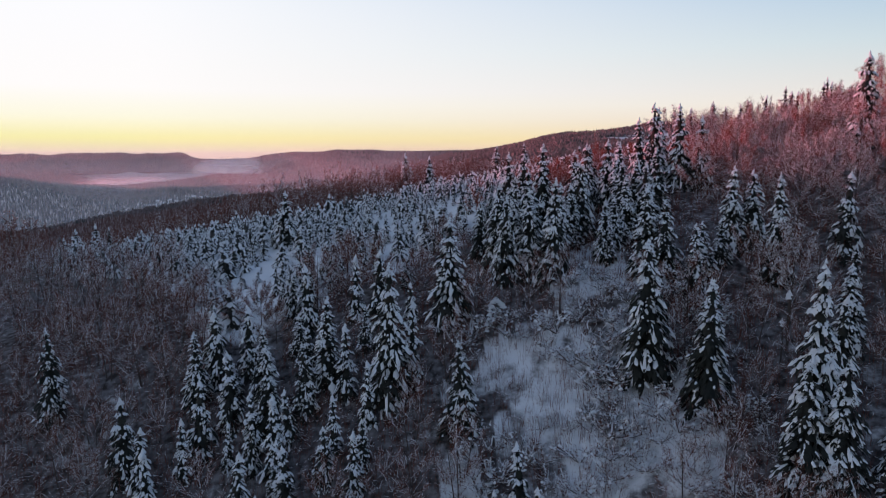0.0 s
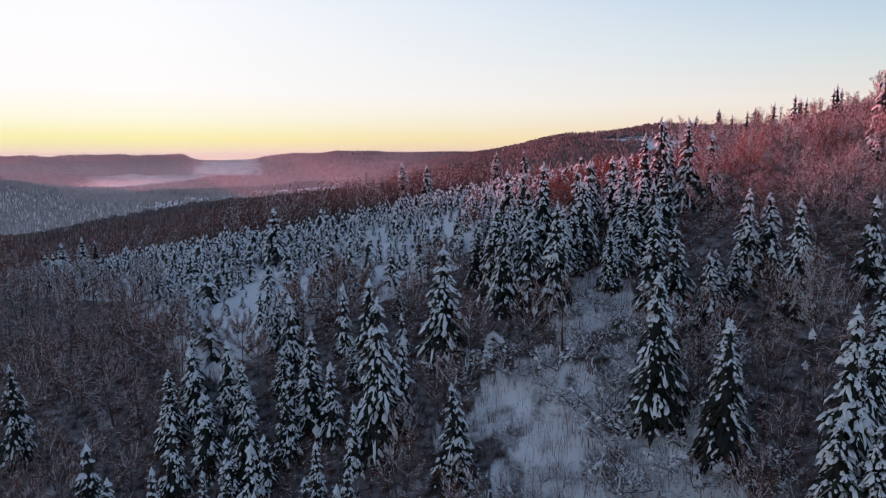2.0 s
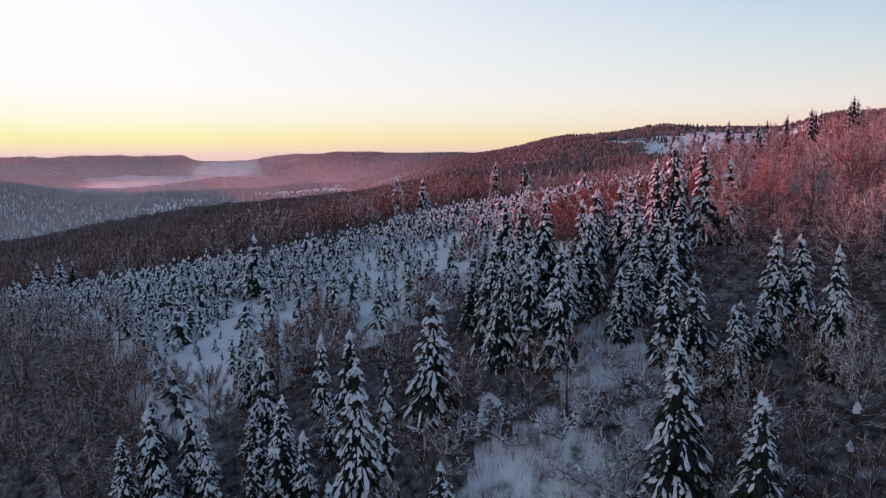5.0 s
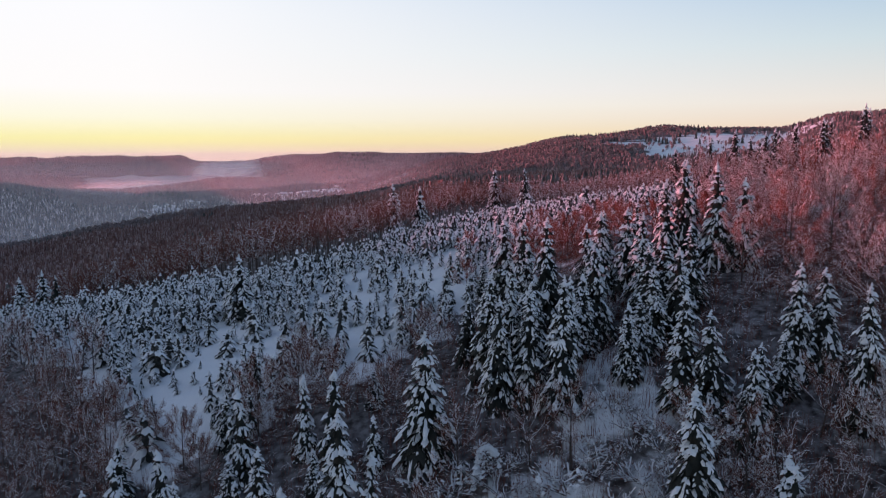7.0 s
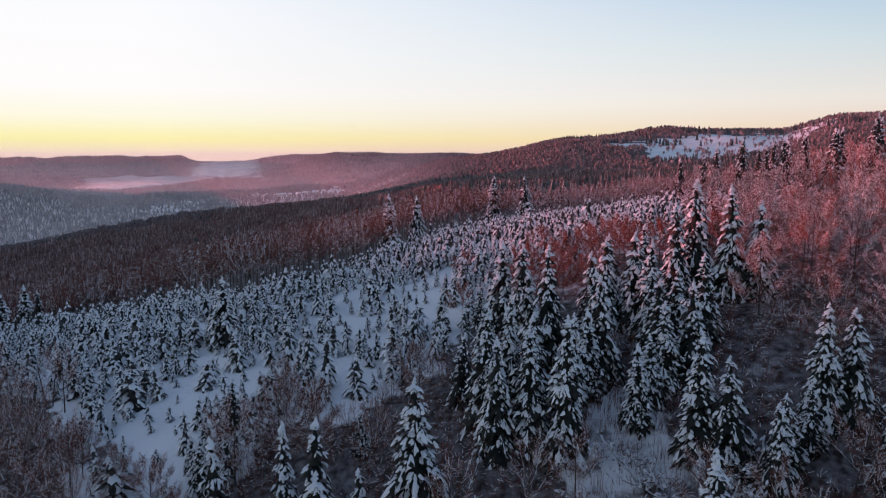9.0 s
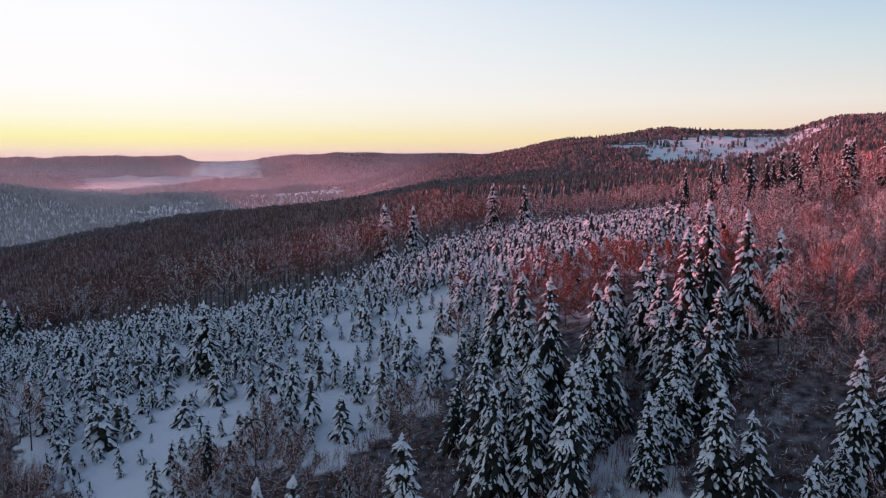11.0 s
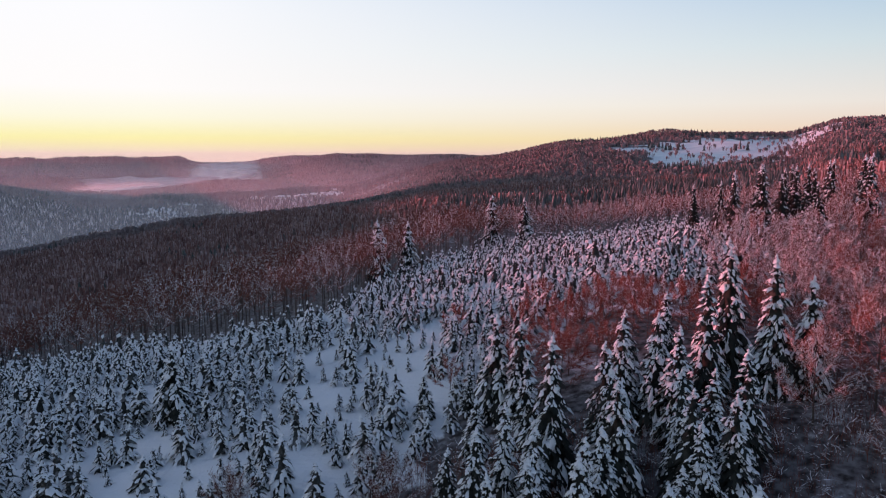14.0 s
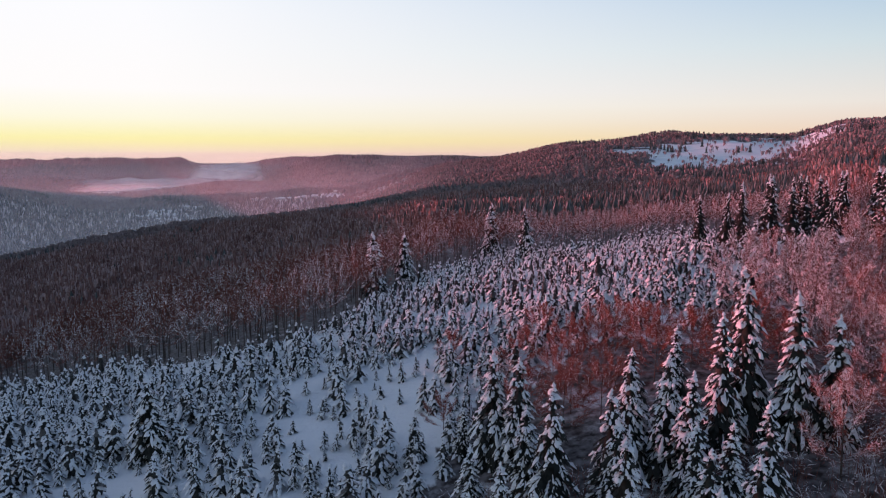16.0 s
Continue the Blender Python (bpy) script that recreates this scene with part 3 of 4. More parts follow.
def beech(seed, h, spread, limbs=7, twigs=900, width=0.035, frost=0.35, sides=4, depth=3, fork=0.3, kids=3, rime=1.25, fuzz=1.0, strip=0.03):
    """Trunk with limbs, fine twigs and the snow on them, for a bare broadleaf tree."""
    rnd = random.Random(seed)
    wood, fine, snow = Soup(), Soup(), Soup()
    ends = []

    def grow(p, d, length, rad, level):
        steps = 2 if level else 3
        for k in range(steps):
            q = p + d * (length / steps)
            tube(wood, p, q, rad * (1 - 0.25 * k / steps), rad * (1 - 0.25 * (k + 1) / steps), sides if level < 2 else 3)
            if level >= 1 and rnd.random() < frost * 1.4:
                s = np.array([-d[1], d[0], 0])
                s = s / (np.linalg.norm(s) + 1e-6) * max(rad * 1.2, strip)
                lift = np.array([0, 0, rad * 1.05])
                snow.add([p - s + lift, p + s + lift, q - s + lift, q + s + lift], [(0, 1, 2), (1, 3, 2)])
            p = q
            d = d + np.array([rnd.uniform(-0.3, 0.3), rnd.uniform(-0.3, 0.3), 0.06])
            d = d / np.linalg.norm(d)
            if level >= 1:
                ends.append((p, d, length * 0.5))
        if level < depth:
            n = limbs if level == 0 else kids
            off = rnd.uniform(0, 6.28)
            for k in range(n):
                az = off + 6.283 * k / n + rnd.uniform(-0.4, 0.4)
                tilt = rnd.uniform(0.35, 0.95) if level == 0 else rnd.uniform(0.3, 0.8)
                side = np.array([math.cos(az), math.sin(az), 0])
                nd = d * math.cos(tilt) + side * math.sin(tilt) * (spread / (0.33 * h))
                nd = nd / np.linalg.norm(nd)
                grow(p - (d * length * rnd.uniform(0, 0.5 if level == 0 else 0.6)), nd, length * (h * 0.38 / (fork * h) if level == 0 else 0.62) * rnd.uniform(0.75, 1.15), rad * (0.42 if level == 0 else 0.5), level + 1)

    grow(np.array([0, 0, -0.3]), np.array([rnd.uniform(-0.05, 0.05), rnd.uniform(-0.05, 0.05), 1.0]), fork * h, 0.009 * h + 0.02, 0)
    top = max(p[2] for p, _, _ in ends)
    for k in range(twigs):
        p, d, length = ends[rnd.randrange(len(ends))]
        a = p - d * length * rnd.uniform(0, 0.8) + np.array([rnd.gauss(0, 0.045), rnd.gauss(0, 0.045), rnd.gauss(0, 0.035)]) * h * fuzz
        t = d + np.array([rnd.uniform(-0.8, 0.8), rnd.uniform(-0.8, 0.8), rnd.uniform(-0.15, 0.75)])
        t = t / np.linalg.norm(t)
        l = rnd.uniform(0.035, 0.085) * h
        b = a + t * l
        sliver(fine, a, b, width * rnd.uniform(0.7, 1.4), rnd)
        if rnd.random() < frost:
            lift = np.array([0, 0, width * 1.2])
            sliver(snow, a + (b - a) * 0.1 + lift, b + lift, width * rime, rnd)
    k = h / top
    out = []
    for s in (wood, fine, snow):
        v, f = s.arrays()
        out.append((v * (k if s is not wood else k), f))
    return out


def fan_beech(seed, h, spread, limbs=13, subs=7, twigs=16, width=0.022, frost=0.35, low=0.22, stems=1, round_=False):
    """A bare beech: slim stem, limbs that sweep out and up to an uneven crown, fine twigs along them, snow on top of the wood."""
    r = random.Random(seed)
    wood, fine, snow = Soup(), Soup(), Soup()
    mid_z, half = (0.5 * h, 0.5 * h) if round_ else (0.6 * h, 0.4 * h)
    lobes = [(r.uniform(0, 6.28), r.uniform(-0.2, 1.2), r.uniform(-0.28, 0.16)) for _ in range(8)]

    def rim(az, el):
        k = 0.95 + sum(g * max(0.0, math.cos(az - a)) ** 2 * max(0.0, 1 - abs(el - e)) for a, e, g in lobes)
        return np.array([math.cos(el) * math.cos(az) * spread * k, math.cos(el) * math.sin(az) * spread * k, mid_z + math.sin(el) * half * min(k, 1.05)])

    def line(soup, a, b, w):
        d = b - a
        sd = np.cross(d, (r.uniform(-1, 1), r.uniform(-1, 1), r.uniform(-1, 1)))
        sd = sd / (np.linalg.norm(sd) + 1e-6) * w
        soup.add([a - sd, a + sd, b + sd * 0.25, b - sd * 0.25], [(0, 1, 2), (0, 2, 3)])

    def load(a, b, w):
        d = b - a
        sd = np.array([-d[1], d[0], 0])
        sd = sd / (np.linalg.norm(sd) + 1e-6) * w
        up = np.array([0, 0, w * 0.8])
        snow.add([a - sd + up * 0.4, a + sd + up * 0.4, (a + b) / 2 + up * 1.6, b + up * 0.5], [(0, 1, 2), (0, 2, 3), (1, 3, 2)])

    for st in range(stems):
        a0 = r.uniform(0, 6.28)
        foot = np.array([math.cos(a0), math.sin(a0), 0]) * (0.05 * h * (stems > 1))
        lean = np.array([math.cos(a0), math.sin(a0), 0]) * (0.14 * h * (stems > 1)) + np.array([r.uniform(-0.04, 0.04), r.uniform(-0.04, 0.04), 0]) * h
        stem = lambda t: foot + lean * t + np.array([0, 0, t * h * 0.86])
        rod(wood, [stem(k / 4) - np.array([0, 0, 0.4 * (k == 0)]) for k in range(5)], [0.0095 * h * (1 - 0.23 * k) + 0.01 for k in range(5)], 5)
        for k in range(max(4, limbs // stems)):
            q = (k + r.random()) / max(4, limbs // stems)
            az, el = 2.4 * k + a0 + r.uniform(-0.4, 0.4), -0.45 + 1.9 * q + r.uniform(-0.2, 0.2)
            p0 = stem(low + (0.78 - low) * q * r.uniform(0.7, 1.0))
            p3 = rim(az, min(el, 1.45)) * (1.0, 1.0, 1.0) * r.uniform(0.86, 1.0)
            ctrl = (p0 + p3) / 2 + np.array([math.cos(az), math.sin(az), 0]) * spread * 0.12 - np.array([0, 0, 0.03 * h])
            bez = lambda t: p0 * (1 - t) ** 2 + ctrl * 2 * t * (1 - t) + p3 * t * t
            for c in range(3):
                tube(fine, bez(c / 3), bez((c + 1) / 3), 0.0023 * h * (1 - 0.28 * c), 0.0023 * h * (0.72 - 0.28 * c), 3)
                if r.random() < frost * 1.8:
                    load(bez(c / 3), bez((c + 1) / 3), 0.0018 * h + 0.025)
            for c in range(subs):
                t = 0.25 + 0.75 * ((c + r.random()) / subs) ** 0.75
                b0 = bez(t)
                out = b0 - np.array([0, 0, 0.45 * h])
                d = (bez(min(1, t + 0.05)) - bez(t - 0.05)) / (0.1 * np.linalg.norm(p3 - p0) + 1e-6) + np.array([r.uniform(-1, 1), r.uniform(-1, 1), r.uniform(-0.3, 0.8)]) * 0.8 + out / (np.linalg.norm(out) + 1e-6) * 0.5
                d = d / np.linalg.norm(d)
                l = h * r.uniform(0.09, 0.17) * (1.15 - 0.4 * t)
                b1 = b0 + d * l
                line(fine, b0, b1, min(width, 0.024))
                if r.random() < frost * 1.5:
                    load(b0, b1, min(width, 0.03) * 0.9 + 0.015)
                for _ in range(twigs):
                    t2 = r.uniform(0.1, 1.0)
                    e0 = b0 + (b1 - b0) * t2 + np.array([r.gauss(0, 0.016), r.gauss(0, 0.016), r.gauss(0, 0.012)]) * h
                    e = d * 0.6 + np.array([r.uniform(-1, 1), r.uniform(-1, 1), r.uniform(-0.4, 0.9)])
                    e = e / np.linalg.norm(e)
                    e1 = e0 + e * h * r.uniform(0.022, 0.062)
                    sliver(fine, e0, e1, width * r.uniform(0.6, 1.2), r)
                    if r.random() < frost:
                        up = np.array([0, 0, width])
                        sliver(snow, e0 + up, e0 + (e1 - e0) * r.uniform(0.5, 1.0) + up, width * r.uniform(1.0, 2.0), r)
    return wood.arrays(), fine.arrays(), snow.arrays()


def thing(name, pieces, label, category, group):
    """An Empty at the foot with one mesh a part. pieces: (part name, arrays, material, smooth)."""
    root = new(name)
    for pname, (v, f), mat, smooth in pieces:
        ob = new(pname, link_mesh(pname, v, f, [mat], smooth=smooth))
        ob.parent = root
        if pname != "trunk":
            tagged(ob, kind="stuff")
    return tagged(root, label, category, group)


def scatter(name, kinds, spots, mats, label, category="forest"):
    """One joined object of many trees. kinds: lists of (arrays, material index); spots: x, y, z, turn, size, kind."""
    vs, fs, ms, base = [], [], [], 0
    spots = np.asarray(spots, float)
    for k, parts in enumerate(kinds):
        rows = spots[spots[:, 5].astype(int) == k]
        if not len(rows):
            continue
        v = np.concatenate([p[0][0] for p in parts])
        offs = np.cumsum([0] + [len(p[0][0]) for p in parts[:-1]])
        f = np.concatenate([p[0][1] + o for p, o in zip(parts, offs)])
        mi = np.concatenate([np.full(len(p[0][1]), p[1]) for p in parts])
        c, s = np.cos(rows[:, 3]), np.sin(rows[:, 3])
        g = rows[:, 4]
        X = (v[None, :, 0] * c[:, None] - v[None, :, 1] * s[:, None]) * g[:, None] + rows[:, 0:1]
        Y = (v[None, :, 0] * s[:, None] + v[None, :, 1] * c[:, None]) * g[:, None] + rows[:, 1:2]
        Z = v[None, :, 2] * g[:, None] + rows[:, 2:3]
        vs.append(np.stack([X, Y, Z], -1).reshape(-1, 3))
        fs.append((f[None] + (np.arange(len(rows)) * len(v))[:, None, None] + base).reshape(-1, 3))
        ms.append(np.tile(mi, len(rows)))
        base += len(rows) * len(v)
    me = link_mesh(name, np.concatenate(vs), np.concatenate(fs), mats, np.concatenate(ms))
    return tagged(new(name, me), label, category, kind="stuff")


def place(root, x, y, size=1.0, turn=0.0, lift=0.0, wide=1.0):
    m = Matrix.Translation((x, y, float(height(x, y)) + lift)) @ Matrix.Rotation(turn, 4, "Z")
    ob = copy_thing(root, m)
    ob.matrix_basis = m @ Matrix.Diagonal((size * wide, size * wide, size, 1))
    return ob


def drop_model(root):
    for o in (*root.children_recursive, root):
        bpy.data.objects.remove(o)


def spread_points(n, x0, x1, y0, y1, gap, rule, seed, taken=()):
    """Random spots at least gap apart where rule(x, y) holds."""
    rnd = np.random.RandomState(seed)
    grid, out = {}, []
    for x, y, *_ in taken:
        grid.setdefault((int(x // gap), int(y // gap)), []).append((x, y))
    xs, ys = rnd.uniform(x0, x1, n), rnd.uniform(y0, y1, n)
    ok = rule(xs, ys)
    for x, y in zip(xs[ok], ys[ok]):
        i, j = int(x // gap), int(y // gap)
        if any((x - a) ** 2 + (y - b) ** 2 < gap * gap for u in (-1, 0, 1) for w in (-1, 0, 1) for a, b in grid.get((i + u, j + w), ())):
            continue
        grid.setdefault((i, j), []).append((x, y))
        out.append((x, y))
    return out


# ---------------------------------------------------------------- tall spruces
# foot x, foot y, height of the tip above the world's zero
TALL = [
    (35.2, 89.0, 44.5), (28.4, 92.7, 49.0), (29.6, 95.5, 48.6), (34.6, 109, 52.6), (4.4, 93, 35.8), (-5.3, 100, 45.0), (-14.6, 104, 39.6), (-22.4, 100, 33.3),
    (-34, 105.5, 34.0), (-57, 109, 34.0), (3.4, 111, 50.3), (41.6, 75.5, 48.8), (39.8, 73, 38.8), (-32.5, 168.3, 51.5), (20.3, 131, 61.6), (16.3, 149, 60.2),
    (34.6, 121.0, 58.8), (28.1, 115.8, 52.6), (48.2, 110, 58.4), (44.9, 110.0, 58.4), (44, 143, 69.6), (47.5, 138.5, 69.2), (48, 153.4, 69.5), (30, 139.3, 61.8),
    (21.6, 119.8, 55.2), (-8.6, 285, 60.0), (0.5, 293, 59.0), (33, 360, 63.7), (43, 326, 64.5), (88, 259, 73.2), (98, 255.4, 77.8), (113, 248, 79.4), (105, 218, 79.6), (85.6, 144.4, 79.6), (79.2, 135, 68.6), (97.4, 225.6, 74.4), (104.6, 271, 77.8), (131, 243, 84.8), (93, 262, 76), (109, 252, 78), (118, 240, 80), (90, 254, 75), (101, 263, 77), (111, 263, 77.5), (117, 257, 79), (126, 300, 76), (131, 306, 77), (84, 268, 72), (121, 247, 80.5), (125, 251, 81), (128, 240, 83), (107, 245, 77), (136, 250, 84), (99, 246, 75.5),
]
TALL += [
    (-9.4, 109, 37.3), (-19.8, 111, 35.2), (-24.8, 125, 38.6), (-20.3, 119, 39.9), (-17.3, 101, 33.6), (-29, 105.4, 30.6), (49.4, 102, 57.3), (40, 105.5, 50.3),
    (43.6, 107.7, 50.5), (26.5, 134.5, 59.6), (11.5, 121, 55.5), (38.6, 151, 62.6), (19.0, 146.8, 59.9), (13, 151.8, 52.2), (6.8, 152.7, 51.2), (12.6, 119.7, 50.8),
    (16.3, 117, 54.2), (26.4, 130, 58.9), (33.5, 135.2, 61.2), (35.8, 134.7, 60.6), (32.6, 120.5, 56.4), (32.5, 110, 54), (38.2, 103, 50.2), (52, 137, 66.2),
    (38.4, 138.4, 65.8), (-114, 239, 35.5), (-109, 242, 37), (-102, 236, 36.5), (52.1, 88.2, 46.6), (42.5, 71.6, 39.2), (15, 127, 56), (9, 128, 51), (19, 139, 57),
    (24, 123, 55), (17.5, 124, 54.5), (40, 128, 61), (28, 126, 56.5),
]
SEEN = [
    (12.4, 117.0, 53.2), (19.7, 114.1, 56.2), (26.3, 125.8, 58.6), (33.0, 127.5, 59.2), (11.5, 122.0, 55.2), (36.0, 121.6, 58.6), (33.0, 110.0, 55.2), (35.6, 108.6, 53.2), (40.0, 139.6, 66.6), (32.0, 145.0, 61.6),
    (33.8, 138.3, 62.6), (34.8, 134.4, 62.0), (26.7, 133.0, 60.6), (36.1, 128.0, 59.2), (32.6, 123.8, 58.6), (13.0, 139.5, 52.4), (46.1, 110.4, 58.2), (49.4, 110.6, 57.6), (30.5, 118.8, 53.0), (-22.0, 133.0, 43.6), (-3.5, 122.4, 42.8),
    (-24.3, 106.1, 34.8), (-33.3, 113.0, 36.6), (-22.3, 119.7, 40.4), (34.0, 86.4, 45.0), (51.0, 137.4, 67.0),
]
TALL = SEEN + [p for p in TALL if all((p[0] - q[0]) ** 2 + (p[1] - q[1]) ** 2 > 6 for q in SEEN)]
TALL = [(x, y, z - float(height(x, y))) for x, y, z in TALL]
models = [thing("spruce", [("trunk", a, BARK, True), ("crown", b, NEEDLES, False), ("snow_cover", c, SNOW, True)], "tall dark spruce with heavy snow on its boughs", "spruce tree", "tall spruces")
          for a, b, c in (tall_spruce(11 + k, 16.0, sp, 20, 8, ld) for k, (sp, ld) in enumerate([(3.3, 0.95), (2.9, 0.8), (3.6, 0.9), (2.8, 0.95), (3.3, 0.65), (3.1, 0.3), (2.8, 0.22)]))]
rnd = random.Random(3)
for k, (x, y, h) in enumerate(TALL):
    bushy = {(-8.6, 285): (2, 1.25), (0.5, 293): (0, 1.25), (33, 360): (2, 1.2), (43, 326): (4, 1.2), (-32.5, 168.3): (0, 1.35), (3.4, 111): (0, 1.3), (-114, 239): (2, 1.3), (-109, 242): (2, 1.2), (34.6, 109): (2, 0.9)}.get((x, y), (k % 5 if y < 215 else 5 + k % 2, rnd.uniform(0.95, 1.2)))
    place(models[bushy[0]], x, y, max(h, 4) / 16.0, rnd.uniform(0, 6.28), wide=bushy[1] * min(1.3, (14.0 / max(h, 4)) ** 0.35))
for m in models:
    drop_model(m)
LOW = spread_points(700, -44, -7, 68, 99, 2.7, lambda x, y: waves(x, y, 22.0) > -0.1, 31, TALL)[:48]
LOW += spread_points(400, -34, 2, 97, 126, 3.4, lambda x, y: (waves(x, y, 15.0) > -0.2) & ((y < 116) | (x < -18)), 33, TALL + LOW)[:11]
LOW += [(7.5, 79), (10.5, 81), (12, 77), (46, 80), (49, 84), (45, 67), (47.5, 71), (57, 96), (60, 104)]
models = [thing("spruce", [("trunk", a, BARK, True), ("crown", b, NEEDLES, False), ("snow_cover", c, SNOW, True)], "half-grown spruce bent under thick snow on the slope", "spruce tree", "half-grown spruces")
          for a, b, c in (tall_spruce(31 + k, 9.0, sp, 13, 7, 0.85) for k, sp in enumerate((1.9, 2.3, 1.7)))]
for k, (x, y) in enumerate(LOW):
    place(models[k % 3], x, y, rnd.uniform(0.7, 1.3), rnd.uniform(0, 6.28))
for m in models:
    drop_model(m)
TALL += [(x, y, 9.0) for x, y in LOW]

# ---------------------------------------------------------------- young plantation
young = [spruce(50 + k, 4.6, sp, 11, 6, seg=2, lumps=4, load=0.8, bare=0.03, ragged=0.6, lean=0.13, taper=0.5, heap=0.8) for k, sp in enumerate((1.1, 1.3, 0.9, 1.5, 1.15, 1.0))]
sparse = [spruce(60 + k, 4.6, sp, 7, 6, seg=2, lumps=2, load=0.85, bare=0.05, ragged=0.6, lean=0.12, taper=0.5, heap=0.95) for k, sp in enumerate((1.2, 1.4, 1.1, 1.55))]
in_gap = lambda x, y: np.minimum.reduce([np.hypot((x - a) / c, (y - b) / d) for a, b, c, d in GAPS]) + 0.45 * waves(x, y, 6.0) < 1
spots = spread_points(48000, -112, 142, 122, 392, 1.9, lambda x, y: inside(PLANTATION, x, y) & ~in_gap(x, y) & (waves(x, y, 11.0) < np.where(y < 185, 0.45, 0.8)), 8, TALL)
spots = [p for k, p in enumerate(spots) if p[1] < 250 or k % 4]
spots.sort(key=lambda p: (p[0] + 4) ** 2 + (p[1] - 130) ** 2)
few = spread_points(4000, -45, 15, 116, 200, 3.0, lambda x, y: inside(PLANTATION, x, y) & in_gap(x, y), 14, TALL + spots)
few = [p for k, p in enumerate(few) if k % 5 < 3]
models = [thing("young_spruce", [("trunk", a, BARK, True), ("crown", b, FROSTED, False), ("snow_cover", c, SNOW, True)], "young spruce of a plantation, thickly covered with snow", "spruce tree", "plantation spruces") for a, b, c in young]
for k, (x, y) in enumerate(few):
    place(models[k * 5 % 6], x, y, rnd.uniform(0.25, 0.6), rnd.uniform(0, 6.28), wide=rnd.uniform(0.9, 1.3))
for k, (x, y) in enumerate(spots[:300 - len(few)]):
    place(models[k * 7 % 6], x, y, 0.42 + 0.9 * rnd.random() ** 1.5 + 0.5 * (rnd.random() < 0.06), rnd.uniform(0, 6.28), wide=rnd.uniform(0.85, 1.25))
for m in models:
    drop_model(m)
small = [spruce(70 + k, 3.7, sp, 4, 5, seg=1, lumps=1, load=0.78, bare=0.1, ragged=0.35, core=0.3, lean=0.06, taper=0.55, heap=1.2) for k, sp in enumerate((1.4, 1.6, 1.25, 1.8))]
rows = [(x, y, float(height(x, y)), rnd.uniform(0, 6.28), 0.48 + 0.75 * rnd.random() ** 1.3 + 0.5 * (rnd.random() < 0.05), k % 4 + 4 * (y > 205)) for k, (x, y) in enumerate(spots[300 - len(few):])]
scatter("plantation", [[(b, 0), (c, 1)] for a, b, c in sparse + small], rows, [FROSTED, SNOW], "rows of young snow-covered spruces on the shoulder")

# ---------------------------------------------------------------- bare woods
ROW = [(22, 172), (27, 181), (33, 173), (39, 167), (45, 163), (30, 166), (51, 165), (57, 170), (36, 180), (44, 173), (26, 164), (63, 160), (60, 150), (24, 177), (30, 174), (35, 170), (41, 171), (48, 168), (54, 162), (28, 169), (38, 176), (46, 158), (53, 154), (33, 164), (57, 159), (22, 160), (27, 156), (33, 157), (39, 160), (25, 151), (30, 152), (20, 153)]
ROW_PLOT = [(18, 158), (52, 156), (68, 165), (62, 180), (40, 186), (20, 184)]


NOOK = [(-36, 126), (-34, 108), (-18, 104), (4, 104), (6, 120), (8, 134), (-8, 134), (-24, 128)]


def wood_rule(x, y):
    return ~inside(NOOK, x, y) & ~inside(ROW_PLOT, x, y) & ~inside(PLANTATION, x, y) & ~inside(CLEARING, x, y) & ~inside(CLUSTER, x, y) & (np.hypot(x - OX, y - OY) > 40)


def place_wood(name, kinds, mats, spots, label, group, low, high):
    models = [thing(name, [("trunk", a, mats[0], True), ("crown", b, mats[1], False), ("snow_cover", c, mats[2], False)], label, "beech tree" if name == "beech" else "shrub", group) for a, b, c in kinds]
    for k, (x, y) in enumerate(spots):
        place(models[k % len(models)], x, y, rnd.uniform(low, high), rnd.uniform(0, 6.28))
    for m in models:
        drop_model(m)


near_beech = [fan_beech(80 + k, 11.0, 3.6, 13, 7, 17, 0.026, 0.28, 0.2, 1 + k % 2) for k in range(6)]
spots = spread_points(22000, -130, 150, 58, 345, 4.3, wood_rule, 21, TALL)
spots = [p for p in spots if -38 < math.degrees(math.atan2(p[0] - 3, p[1] - 5)) < 40 and (p[0] < 45 or p[1] < 100 or (int(p[0] * 7 + p[1] * 3) % 5 < 2))]
spots.sort(key=lambda p: math.hypot(p[0] - 5, p[1] - 32))
SHADE = [(36, 112), (47, 108), (50, 116), (47, 136), (40, 136)]
hill = [(52.5, 121.0)] + spread_points(2500, 46, 115, 90, 190, 6.6, lambda x, y: wood_rule(x, y) & ~inside(SHADE, x, y), 25, TALL + [(52.5, 121.0)])
hill = sorted((p for p in hill if math.degrees(math.atan2(p[0] - 3, p[1] - 5)) < 40), key=lambda p: math.hypot(p[0] - 5, p[1] - 32))[:75]
spots = [p for p in spots if p[0] < 50 or p[1] > 185 or p[0] > 110 or p[1] < 100]
spots = [p for p in spots if not inside(SHADE, p[0], p[1])]
slope = [p for p in spots if p[0] <= 45 or p[1] < 100][:190]
rest = sorted(set(spots) - set(hill) - set(slope))
rest = [p for k, p in enumerate(rest) if p[0] < 50 or k % 3]
rest += spread_points(9000, -70, 190, 345, 440, 5.2, lambda x, y: ~inside(PLANTATION, x, y), 22, TALL)
place_wood("beech", near_beech, (BEECH_BARK, TWIGS, RIME), slope, "bare beech with reddish-brown twigs dusted with snow", "bare beeches on the slope", 0.6, 1.05)
rimed = [fan_beech(180 + k, 13.5, 5.6, 18, 9, 30, 0.03, (0.2, 0.4, 0.5, 0.6)[k], 0.14, 1, True) for k in range(4)]
